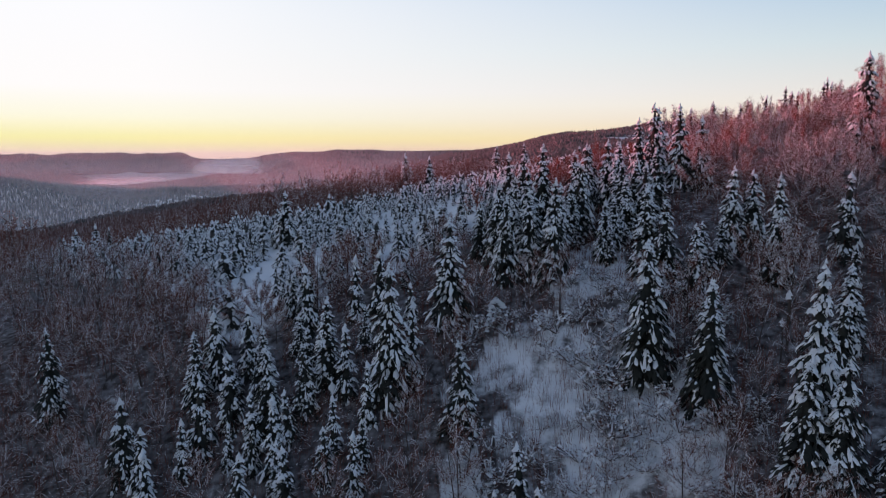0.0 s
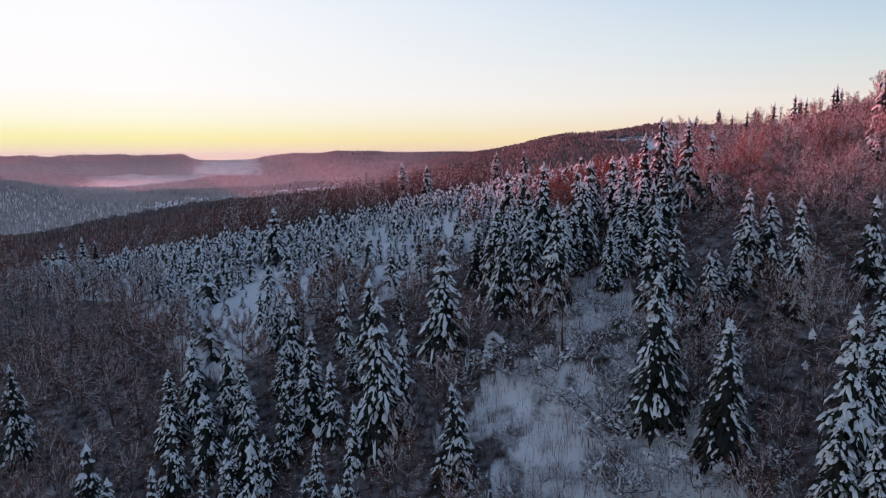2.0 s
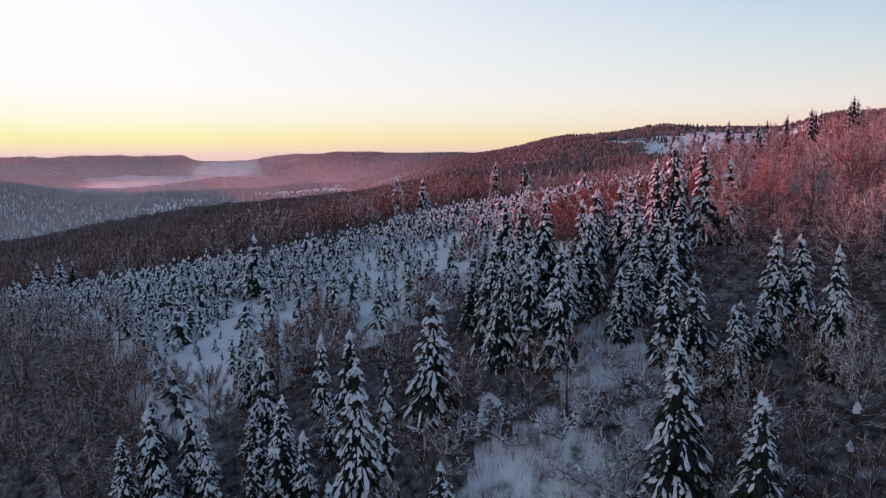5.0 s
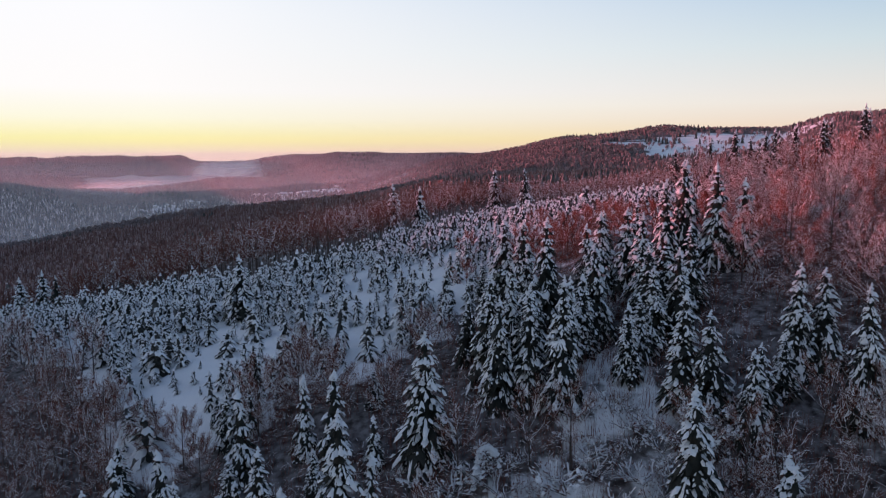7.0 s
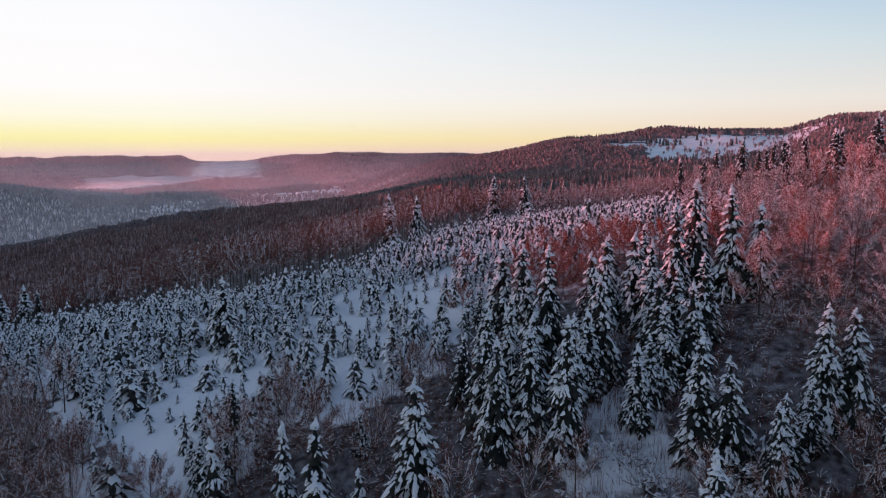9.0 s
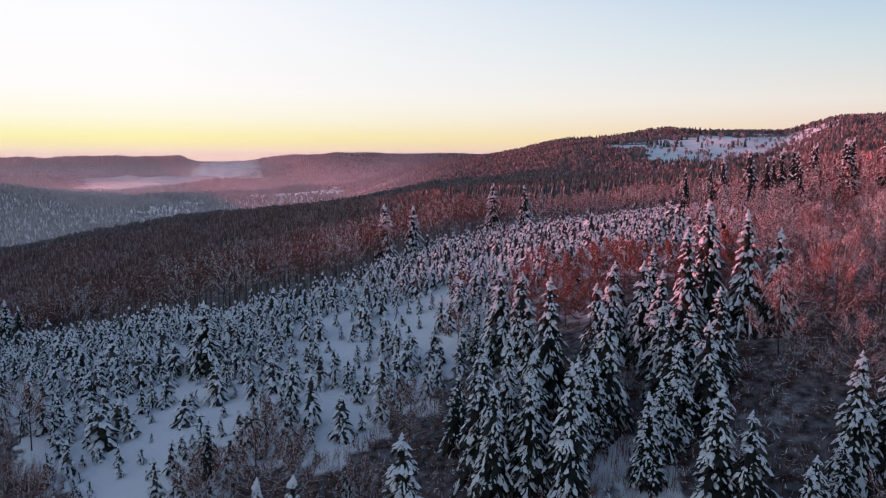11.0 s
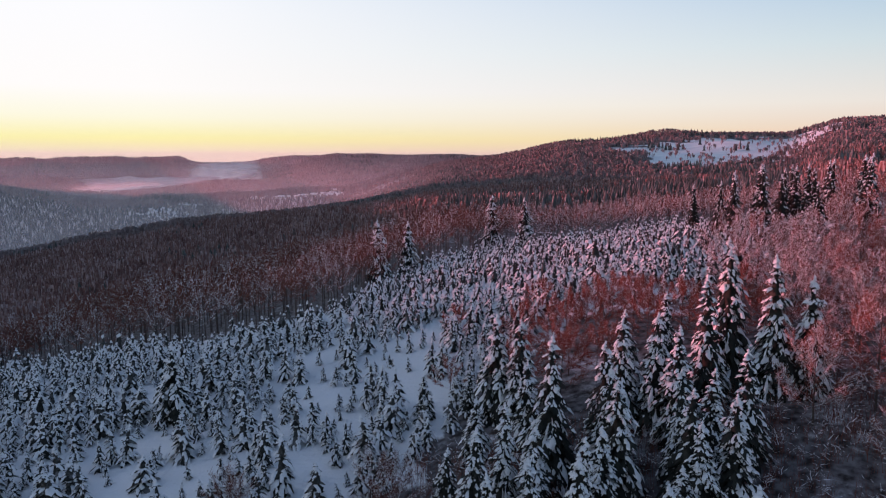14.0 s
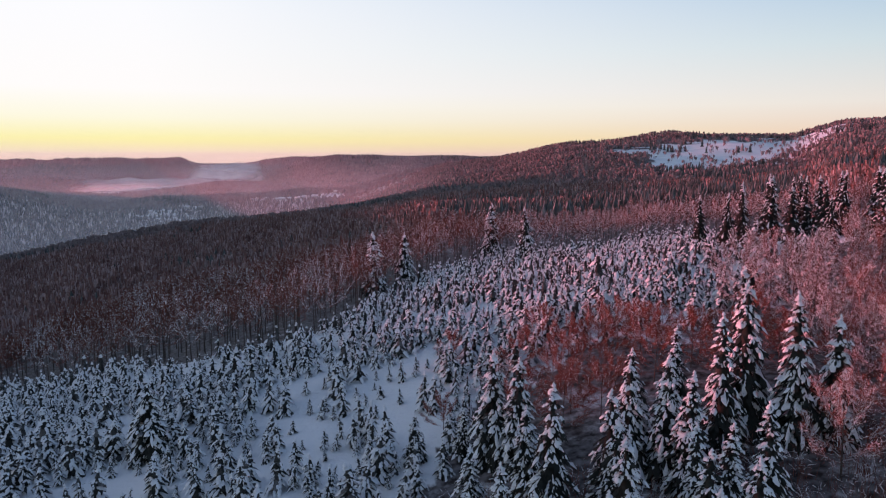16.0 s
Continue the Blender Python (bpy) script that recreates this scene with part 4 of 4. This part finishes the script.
place_wood("beech", rimed[:2], (BEECH_BARK, RUSSET, RIME), hill[1::2], "bare beech on the upper hillside with rimed russet twigs", "rimed beeches of the hillside", 0.75, 1.12)
place_wood("beech", rimed[2:], (BEECH_BARK, TWIGS, RIME), hill[::2], "bare brown beech on the upper hillside, its limbs lined with snow", "rimed beeches of the hillside", 0.75, 1.12)
russet = [fan_beech(190 + k, 9.0, 4.4, 16, 9, 34, 0.03, 0.08, 0.16, 1, True) for k in range(3)]
place_wood("beech", russet, (BEECH_BARK, RUSSET, RIME), ROW, "russet-twigged bare beech in a row behind the spruces", "russet beeches", 0.7, 1.05)
place_wood("beech", russet[:1], (BEECH_BARK, RUSSET, RIME), [(10.5, 158), (12.5, 183)], "low bare beech standing alone in the snow", "russet beeches", 0.62, 0.8)
dark = [fan_beech(195 + k, 9.0, 4.0, 20, 10, 28, 0.024, 0.25, 0.1, 1, True) for k in range(3)]
place_wood("beech", dark, (BEECH_BARK, TWIGS, RIME), [(-13.7, 123.5), (-18.5, 121), (-9, 122)], "dense rounded brown beech at the plantation's edge", "brown beeches", 1.15, 1.3)
place_wood("beech", dark, (BEECH_BARK, TWIGS, RIME), [(-15, 135), (-1.5, 119), (3.5, 130), (-27, 117), (-33, 122), (-40, 128), (-24, 114), (-47, 133), (-54, 138), (-36, 115)], "dense rounded brown beech at the plantation's edge", "brown beeches", 0.75, 1.05)
mid_beech = [fan_beech(90 + k, 14.5, 4.6, 7, 4, 8, 0.09, (0.06, 0.1, 0.16, 0.5)[k], 0.34) for k in range(4)]
mid_rimed = [fan_beech(95 + k, 13.0, 4.8, 8, 4, 9, 0.09, 0.38, 0.14, 1, True) for k in range(4)]
rows = [(x, y, float(height(x, y)), rnd.uniform(0, 6.28), rnd.uniform(0.75, 1.15) * (0.8 if x > 100 and y < 330 else 1.0), k % 4 + 4 * (x > 40)) for k, (x, y) in enumerate(rest)]
scatter("bare_wood", [[(a, 0), (b, 1), (c, 2)] for a, b, c in mid_beech] + [[(a, 0), (b, 3 if k % 2 else 1), (c, 2)] for k, (a, b, c) in enumerate(mid_rimed)], rows, [BEECH_BARK, TWIGS, RIME, RUSSET], "bare beech wood with snow on the twigs")


def sapling(seed):
    r = random.Random(seed)
    stem, white = Soup(), Soup()
    for k in range(5):
        a = np.array([r.uniform(-0.5, 0.5), r.uniform(-0.5, 0.5), -0.1])
        b = a + np.array([r.uniform(-0.6, 0.6), r.uniform(-0.6, 0.6), r.uniform(1.2, 3.2)])
        sliver(stem, a, b, 0.03, r)
        for _ in range(2):
            m = a + (b - a) * r.uniform(0.4, 0.9)
            e = m + np.array([r.uniform(-0.7, 0.7), r.uniform(-0.7, 0.7), r.uniform(-0.1, 0.5)])
            sliver(stem, m, e, 0.02, r)
            if r.random() < 0.5:
                sliver(white, m + (0, 0, 0.03), e + (0, 0, 0.04), 0.05, r)
    return stem.arrays(), white.arrays()


rs = np.random.RandomState(9)
n = 16000
x, y = rs.uniform(-75, 70, n), rs.uniform(55, 142, n)
thin = np.where(inside(CLEARING, x, y), 0.75, 1.0) * (waves(x, y, 11.0) > -0.5)
ok = ~inside(PLANTATION, x, y) & (rs.uniform(0, 1, n) < thin) & (np.degrees(np.arctan2(np.abs(x - 3), y - 5)) < 38)
x, y = x[ok], y[ok]
brush = [sapling(400 + k) for k in range(5)]
rows = np.stack([x, y, height(x, y), rs.uniform(0, 6.28, len(x)), rs.uniform(0.5, 1.2, len(x)), rs.randint(0, 5, len(x))], -1)
scatter("undergrowth", [[(a, 0), (b, 1)] for a, b in brush], rows, [TWIGS, RIME], "thin leafless saplings and brush holding snow", "undergrowth")

# shrubs of the clearing
shrubs = [beech(140 + k, 2.6, 1.6, limbs=7, twigs=170, width=0.024, frost=0.75, sides=3, depth=2, fork=0.12) for k in range(3)]
spots = spread_points(900, 2, 40, 70, 112, 2.1, lambda x, y: (inside(CLEARING, x, y) | ((y < 108) & (x > 4))) & (waves(x, y, 16.0) > -0.2), 41, TALL)[:110]
snowy = []
for k, (a, b, c) in enumerate(shrubs):
    lump, r = Soup(), random.Random(150 + k)
    lump.add(*c)
    for _ in range(26):
        t = r.uniform(0, 6.28)
        d = np.array([math.cos(t), math.sin(t), 0])
        q = b[0][r.randrange(len(b[0]))]
        clump(lump, q, d, np.array([-d[1], d[0], 0]), r.uniform(0.15, 0.4), r.uniform(0.12, 0.25), r.uniform(0.08, 0.2), -0.3, r)
    snowy.append((a, b, lump.arrays()))
place_wood("shrub", snowy, (BEECH_BARK, TWIGS, SNOW), spots, "leafless shrub bowed under clumps of snow", "shrubs of the clearing", 0.5, 1.3)

# ---------------------------------------------------------------- far woods
def far_cone(seed, h, w):
    r = random.Random(seed)
    s = Soup()
    for z0, z1, ra in ((0.05, 0.6, 1.0), (0.4, 1.0, 0.7)):
        ring = [(math.cos(a) * w * ra * r.uniform(0.8, 1.2), math.sin(a) * w * ra * r.uniform(0.8, 1.2), z0 * h) for a in np.arange(5) * 1.2566]
        for k in range(5):
            s.add([ring[k], ring[(k + 1) % 5], (0, 0, z1 * h)], [(0, 1, 2)])
    return s.arrays()


def far_broom(seed, h, w, count=7, slim=1.0):
    r = random.Random(seed)
    s = Soup()
    for k in range(count):
        a, q = r.uniform(0, 6.28), r.uniform(0.2, 1)
        d = np.array([math.cos(a), math.sin(a), 0])
        p = d * w * q * 0.45 + np.array([0, 0, h * r.uniform(0.05, 0.5)])
        t = d * w * q + np.array([0, 0, h * (1 - 0.35 * q * q) * r.uniform(0.8, 1.05)])
        e = np.array([-d[1], d[0], 0.2]) * w * r.uniform(0.12, 0.3) * slim
        s.add([p, t - e, t + e], [(0, 1, 2)])
    return s.arrays()


def speck(seed, h, w):
    r = random.Random(seed)
    ring = [(math.cos(a) * w * r.uniform(0.7, 1.3), math.sin(a) * w * r.uniform(0.7, 1.3), 0) for a in (0.3, 2.4, 4.5)]
    return np.array(ring + [(r.uniform(-1, 1), r.uniform(-1, 1), h)]), np.array([(0, 1, 3), (1, 2, 3), (2, 0, 3)])


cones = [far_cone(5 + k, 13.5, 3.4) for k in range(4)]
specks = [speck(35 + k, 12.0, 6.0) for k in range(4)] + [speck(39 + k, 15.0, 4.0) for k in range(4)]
hazy_frosty = [speck(43 + k, 12.0, 3.4) for k in range(4)]
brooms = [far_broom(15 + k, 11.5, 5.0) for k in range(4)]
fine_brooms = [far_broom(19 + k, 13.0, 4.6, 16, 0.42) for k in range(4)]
rs = np.random.RandomState(77)
rows = []
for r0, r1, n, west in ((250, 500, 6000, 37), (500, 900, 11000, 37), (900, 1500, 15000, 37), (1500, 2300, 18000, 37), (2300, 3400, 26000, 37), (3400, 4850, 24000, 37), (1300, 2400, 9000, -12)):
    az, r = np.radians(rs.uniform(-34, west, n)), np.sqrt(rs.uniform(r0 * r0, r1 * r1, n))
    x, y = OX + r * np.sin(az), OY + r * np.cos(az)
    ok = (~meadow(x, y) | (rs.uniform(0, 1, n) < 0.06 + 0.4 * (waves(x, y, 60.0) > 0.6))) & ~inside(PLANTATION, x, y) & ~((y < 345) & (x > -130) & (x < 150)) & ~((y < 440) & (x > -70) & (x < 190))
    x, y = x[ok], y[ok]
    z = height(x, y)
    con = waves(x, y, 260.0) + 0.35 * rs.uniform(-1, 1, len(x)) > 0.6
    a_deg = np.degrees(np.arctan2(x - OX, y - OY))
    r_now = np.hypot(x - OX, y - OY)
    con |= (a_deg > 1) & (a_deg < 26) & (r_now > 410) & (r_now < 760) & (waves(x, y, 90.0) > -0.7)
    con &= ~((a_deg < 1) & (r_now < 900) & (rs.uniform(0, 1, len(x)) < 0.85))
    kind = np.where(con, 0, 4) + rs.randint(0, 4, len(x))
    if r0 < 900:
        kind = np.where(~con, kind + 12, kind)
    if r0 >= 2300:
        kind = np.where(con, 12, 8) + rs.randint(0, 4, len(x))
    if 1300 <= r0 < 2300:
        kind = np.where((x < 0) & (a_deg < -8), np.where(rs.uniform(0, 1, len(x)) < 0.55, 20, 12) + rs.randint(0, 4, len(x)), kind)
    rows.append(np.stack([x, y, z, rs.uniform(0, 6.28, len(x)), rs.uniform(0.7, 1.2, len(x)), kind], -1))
scatter("far_woods", [[(c, 0)] for c in cones] + [[(b, 1)] for b in brooms] + [[(b, 1)] for b in specks[:4]] + [[(b, 0)] for b in specks[4:]] + [[(b, 2)] for b in fine_brooms] + [[(b, 3)] for b in hazy_frosty], np.concatenate(rows), [FAR_NEEDLES, FAR_TWIGS, WOOD_TWIGS, HAZY_FROSTY_WOOD], "snow-dusted mixed woods on the far hills, greyed for haze")


# ---------------------------------------------------------------- valley mist
def mist_material(name, colour, patchy, glowing):
    m = bpy.data.materials.new(name)
    m.use_nodes = True
    n, l = m.node_tree.nodes, m.node_tree.links
    n.clear()
    out, mix = n.new("ShaderNodeOutputMaterial"), n.new("ShaderNodeMixShader")
    clear, white, front, through_ = n.new("ShaderNodeBsdfTransparent"), n.new("ShaderNodeMixShader"), n.new("ShaderNodeBsdfDiffuse"), n.new("ShaderNodeBsdfTranslucent")
    for b in (front, through_):
        b.inputs["Color"].default_value = (*colour, 1)
    white.inputs["Fac"].default_value = glowing
    l.new(front.outputs[0], white.inputs[1])
    l.new(through_.outputs[0], white.inputs[2])
    dens, geo, tex, mul = n.new("ShaderNodeAttribute"), n.new("ShaderNodeNewGeometry"), n.new("ShaderNodeTexNoise"), n.new("ShaderNodeMath")
    dens.attribute_name = "veil"
    tex.inputs["Scale"].default_value, tex.inputs["Detail"].default_value = 0.004, 6.0
    l.new(geo.outputs["Position"], tex.inputs["Vector"])
    mul.operation = "MULTIPLY_ADD"
    mul.inputs[1].default_value, mul.inputs[2].default_value = 1.2 * patchy, 1.0 - 0.7 * patchy
    add = n.new("ShaderNodeMath")
    add.operation = "MULTIPLY"
    add.use_clamp = True
    l.new(tex.outputs["Fac"], mul.inputs[0])
    l.new(mul.outputs[0], add.inputs[0])
    l.new(dens.outputs["Fac"], add.inputs[1])
    l.new(add.outputs[0], mix.inputs["Fac"])
    l.new(clear.outputs[0], mix.inputs[1])
    l.new(white.outputs[0], mix.inputs[2])
    l.new(mix.outputs[0], out.inputs["Surface"])
    return m


MIST = mist_material("valley_mist", (0.99, 0.97, 0.96), 0.6, 0.5)
HAZE = mist_material("evening_haze", (1.0, 0.91, 0.95), 0.0, 0.55)


def mist(name, az0, az1, r0, r1, z0, z1, swell, seed, most, label):
    """A sheet of mist that climbs from z0 at its near edge to z1 at its far one and thins out at the rim."""
    n, m = 120, 50
    A, R = np.meshgrid(np.radians(np.linspace(az0, az1, n)), np.linspace(r0, r1, m))
    X, Y = OX + R * np.sin(A), OY + R * np.cos(A)
    u, v = np.meshgrid(np.linspace(-1, 1, n), np.linspace(-1, 1, m))
    d = np.clip(1 - np.maximum(np.abs(u) ** 3, np.abs(v) ** 6) + 0.2 * waves(X + 99 * seed, Y, 350.0), 0, 1)
    Z = z0 + (z1 - z0) * (v + 1) / 2 + swell * waves(X, Y + 77 * seed, 300.0)
    i = (np.arange(m - 1)[:, None] * n + np.arange(n - 1)[None]).ravel()
    t = np.concatenate([np.stack([i, i + 1, i + n], -1), np.stack([i + 1, i + n + 1, i + n], -1)])
    me = link_mesh(name, np.stack([X, Y, Z], -1).reshape(-1, 3), t, [MIST], smooth=True)
    att = me.attributes.new("veil", "FLOAT", "POINT")
    att.data.foreach_set("value", (d * most).ravel().astype(np.float32))
    return tagged(new(name, me), label, "mist", kind="stuff")


mist("mist_bank", -25.5, -13.5, 3500, 4330, -80, -48, 13, 1, 1.0, "white mist lying in the far valley")
mist("mist_bank", -17.6, -12.6, 4150, 4800, -50, 22, 15, 2, 1.0, "bright mist pouring through the gap between far hills")


def veil(az0, az1, r0, z0, z1, most, label, name="haze", mat=None, billow=0.0):
    """A standing curtain of evening haze across the valley, thinning out upwards and to its ends."""
    n, m = 60, 24
    A, Z = np.meshgrid(np.radians(np.linspace(az0, az1, n)), np.linspace(z0, z1, m))
    X, Y = OX + r0 * np.sin(A), OY + r0 * np.cos(A)
    u, v = np.meshgrid(np.linspace(-1, 1, n), np.linspace(0, 1, m))
    fade = lambda q: q * q * (3 - 2 * q)
    d = fade(np.clip((1 - np.abs(u)) / 0.3, 0, 1)) * fade(np.clip((1 - v) / 0.75, 0, 1))
    Z = Z + billow * waves(X, 3 * Y, 240.0)
    i = (np.arange(m - 1)[:, None] * n + np.arange(n - 1)[None]).ravel()
    t = np.concatenate([np.stack([i, i + 1, i + n], -1), np.stack([i + 1, i + n + 1, i + n], -1)])
    me = link_mesh(name, np.stack([X, Y, Z], -1).reshape(-1, 3), t, [mat or HAZE], smooth=True)
    att = me.attributes.new("veil", "FLOAT", "POINT")
    att.data.foreach_set("value", (d * most).ravel().astype(np.float32))
    return tagged(new(name, me), label, "mist", kind="stuff")


veil(-26.5, -13.0, 3560, -120, -34, 1.0, "bright front of the mist lying in the far valley", "mist_bank", MIST, 7)
veil(-18.2, -12.2, 4230, -110, 36, 1.0, "bright mist standing in the gap between far hills", "mist_bank", MIST, 9)
veil(-52, 20, 4400, -170, 120, 0.30, "rosy evening haze before the far tablelands")
veil(-52, 14, 2700, -170, 110, 0.26, "thin evening haze over the valley")
veil(-56, 6, 1240, -170, 130, 0.26, "thin evening haze over the near valley")
veil(-56, 6, 1380, -170, 130, 0.26, "thin evening haze over the near valley")


# ---------------------------------------------------------------- village
PLASTER = material("house_plaster", [(0.35, 0.32, 0.30), (0.6, 0.57, 0.54)], 1.0, 0.8)


def house(l, w, h):
    root = new("house")
    wall, roof = Soup(), Soup()
    a, b = l / 2, w / 2
    v = [(-a, -b, -1), (a, -b, -1), (a, b, -1), (-a, b, -1), (-a, -b, h), (a, -b, h), (a, b, h), (-a, b, h), (-a, 0, h + b * 0.8), (a, 0, h + b * 0.8)]
    wall.add(v, [(0, 1, 5), (0, 5, 4), (1, 2, 6), (1, 6, 5), (2, 3, 7), (2, 7, 6), (3, 0, 4), (3, 4, 7), (4, 8, 7), (5, 6, 9)])
    e = 0.6
    t = h + b * 0.8
    for sgn in (-1, 1):
        o = [(-a - e, sgn * (b + e), h - e * 0.8), (a + e, sgn * (b + e), h - e * 0.8), (a + e, 0, t), (-a - e, 0, t)]
        roof.add(o + [(x, y, z + 0.5) for x, y, z in o], [(4, 5, 6), (4, 6, 7), (0, 1, 5), (0, 5, 4), (1, 2, 6), (1, 6, 5), (3, 0, 4), (3, 4, 7), (0, 2, 1), (0, 3, 2)])
    for nm, so, mt in (("wall", wall, PLASTER), ("roof", roof, SNOW)):
        ob = new(nm, link_mesh(nm, *so.arrays(), [mt]))
        ob.parent = root
    return tagged(root, "distant pale village house with a snow-covered gable roof", "house", "village houses")


homes = [house(12, 9, 5), house(16, 10, 6), house(24, 12, 6)]
rnd = random.Random(12)
for k in range(62):
    if k < 34:
        az, r = radians(rnd.uniform(-13.6, -6.6)), rnd.uniform(2380, 2520)
    else:
        az, r = radians(rnd.uniform(-21.8, -16.8)), rnd.uniform(1980, 2350)
    place(homes[rnd.choice((0, 0, 1, 1, 2))], OX + r * math.sin(az), OY + r * math.cos(az), rnd.uniform(0.55, 0.9), rnd.uniform(0, 3.14))
for m in homes:
    drop_model(m)


# ---------------------------------------------------------------- bowed sapling and stems for snow lumps
def bowed_sapling():
    root = new("bowed_sapling")
    stem, cap, r = Soup(), Soup(), random.Random(61)
    path = [np.array([-0.9 + 2.2 * t, 0.4 * math.sin(3 * t), 3.4 * math.sin(2.4 * t) ** 0.8]) for t in np.linspace(0.02, 1, 9)]
    for a, b in zip(path, path[1:]):
        tube(stem, a, b, 0.07, 0.06, 5)
        d = (b - a) / np.linalg.norm(b - a)
        for q in (0.2, 0.7):
            flat = np.array([d[0], d[1], 0]) / (math.hypot(d[0], d[1]) + 1e-6)
            clump(cap, a + (b - a) * q + np.array([0, 0, 0.05]), flat, np.array([-flat[1], flat[0], 0]), 0.42, 0.3, 0.22, 0.0, r)
        for _ in range(3):
            e = b + np.array([r.uniform(-0.9, 0.9), r.uniform(-0.9, 0.9), r.uniform(-0.5, 0.5)])
            tube(stem, b, e, 0.02, 0.008, 3)
            sliver(cap, b + (0, 0, 0.03), e + (0, 0, 0.03), 0.08, r)
    for nm, so, mt in (("trunk", stem, BEECH_BARK), ("snow_cover", cap, SNOW)):
        ob = new(nm, link_mesh(nm, *so.arrays(), [mt], smooth=True))
        ob.parent = root
        if nm != "trunk":
            tagged(ob, kind="stuff")
    return tagged(root, "young tree bent over in an arch under its snow", "tree", "bowed saplings")


# stem added only to hold up the white snow lumps of twig tops
def snag():
    root = new("snag")
    stem, cap, r = Soup(), Soup(), random.Random(62)
    tube(stem, (0, 0, -0.3), (0.1, 0, 3), 0.12, 0.1, 6)
    tube(stem, (0.1, 0, 3), (0.0, 0.1, 5.6), 0.1, 0.07, 6)
    for k in range(6):
        a = r.uniform(0, 6.28)
        z = r.uniform(2, 5)
        tube(stem, (0.05, 0, z), (math.cos(a) * 0.9, math.sin(a) * 0.9, z + 0.5), 0.03, 0.01, 3)
    x, y = np.array([1.0, 0, 0]), np.array([0, 1.0, 0])
    clump(cap, np.array([0, 0.1, 5.6]), x, y, 0.5, 0.42, 0.5, 0.0, r)
    clump(cap, np.array([0.1, 0.1, 5.2]), x, y, 0.4, 0.35, 0.4, 0.0, r)
    for nm, so, mt in (("trunk", stem, BEECH_BARK), ("snow_cap", cap, SNOW)):
        ob = new(nm, link_mesh(nm, *so.arrays(), [mt], smooth=True))
        ob.parent = root
        if nm != "trunk":
            tagged(ob, kind="stuff")
    return tagged(root, "added stem that holds up the snow lumps of laden twig tops", "dead tree", "snags")


model = bowed_sapling()
for x, y, size, turn in ((9.6, 105.6, 1.5, 0.6), (15.5, 93.5, 0.6, 2.0), (20.5, 88.0, 0.7, 4.1)):
    place(model, x, y, size, turn)
drop_model(model)
model = snag()
for x, y, size in ((46, 91, 1.2), (44, 88.5, 1.0)):
    place(model, x, y, size, x)
drop_model(model)
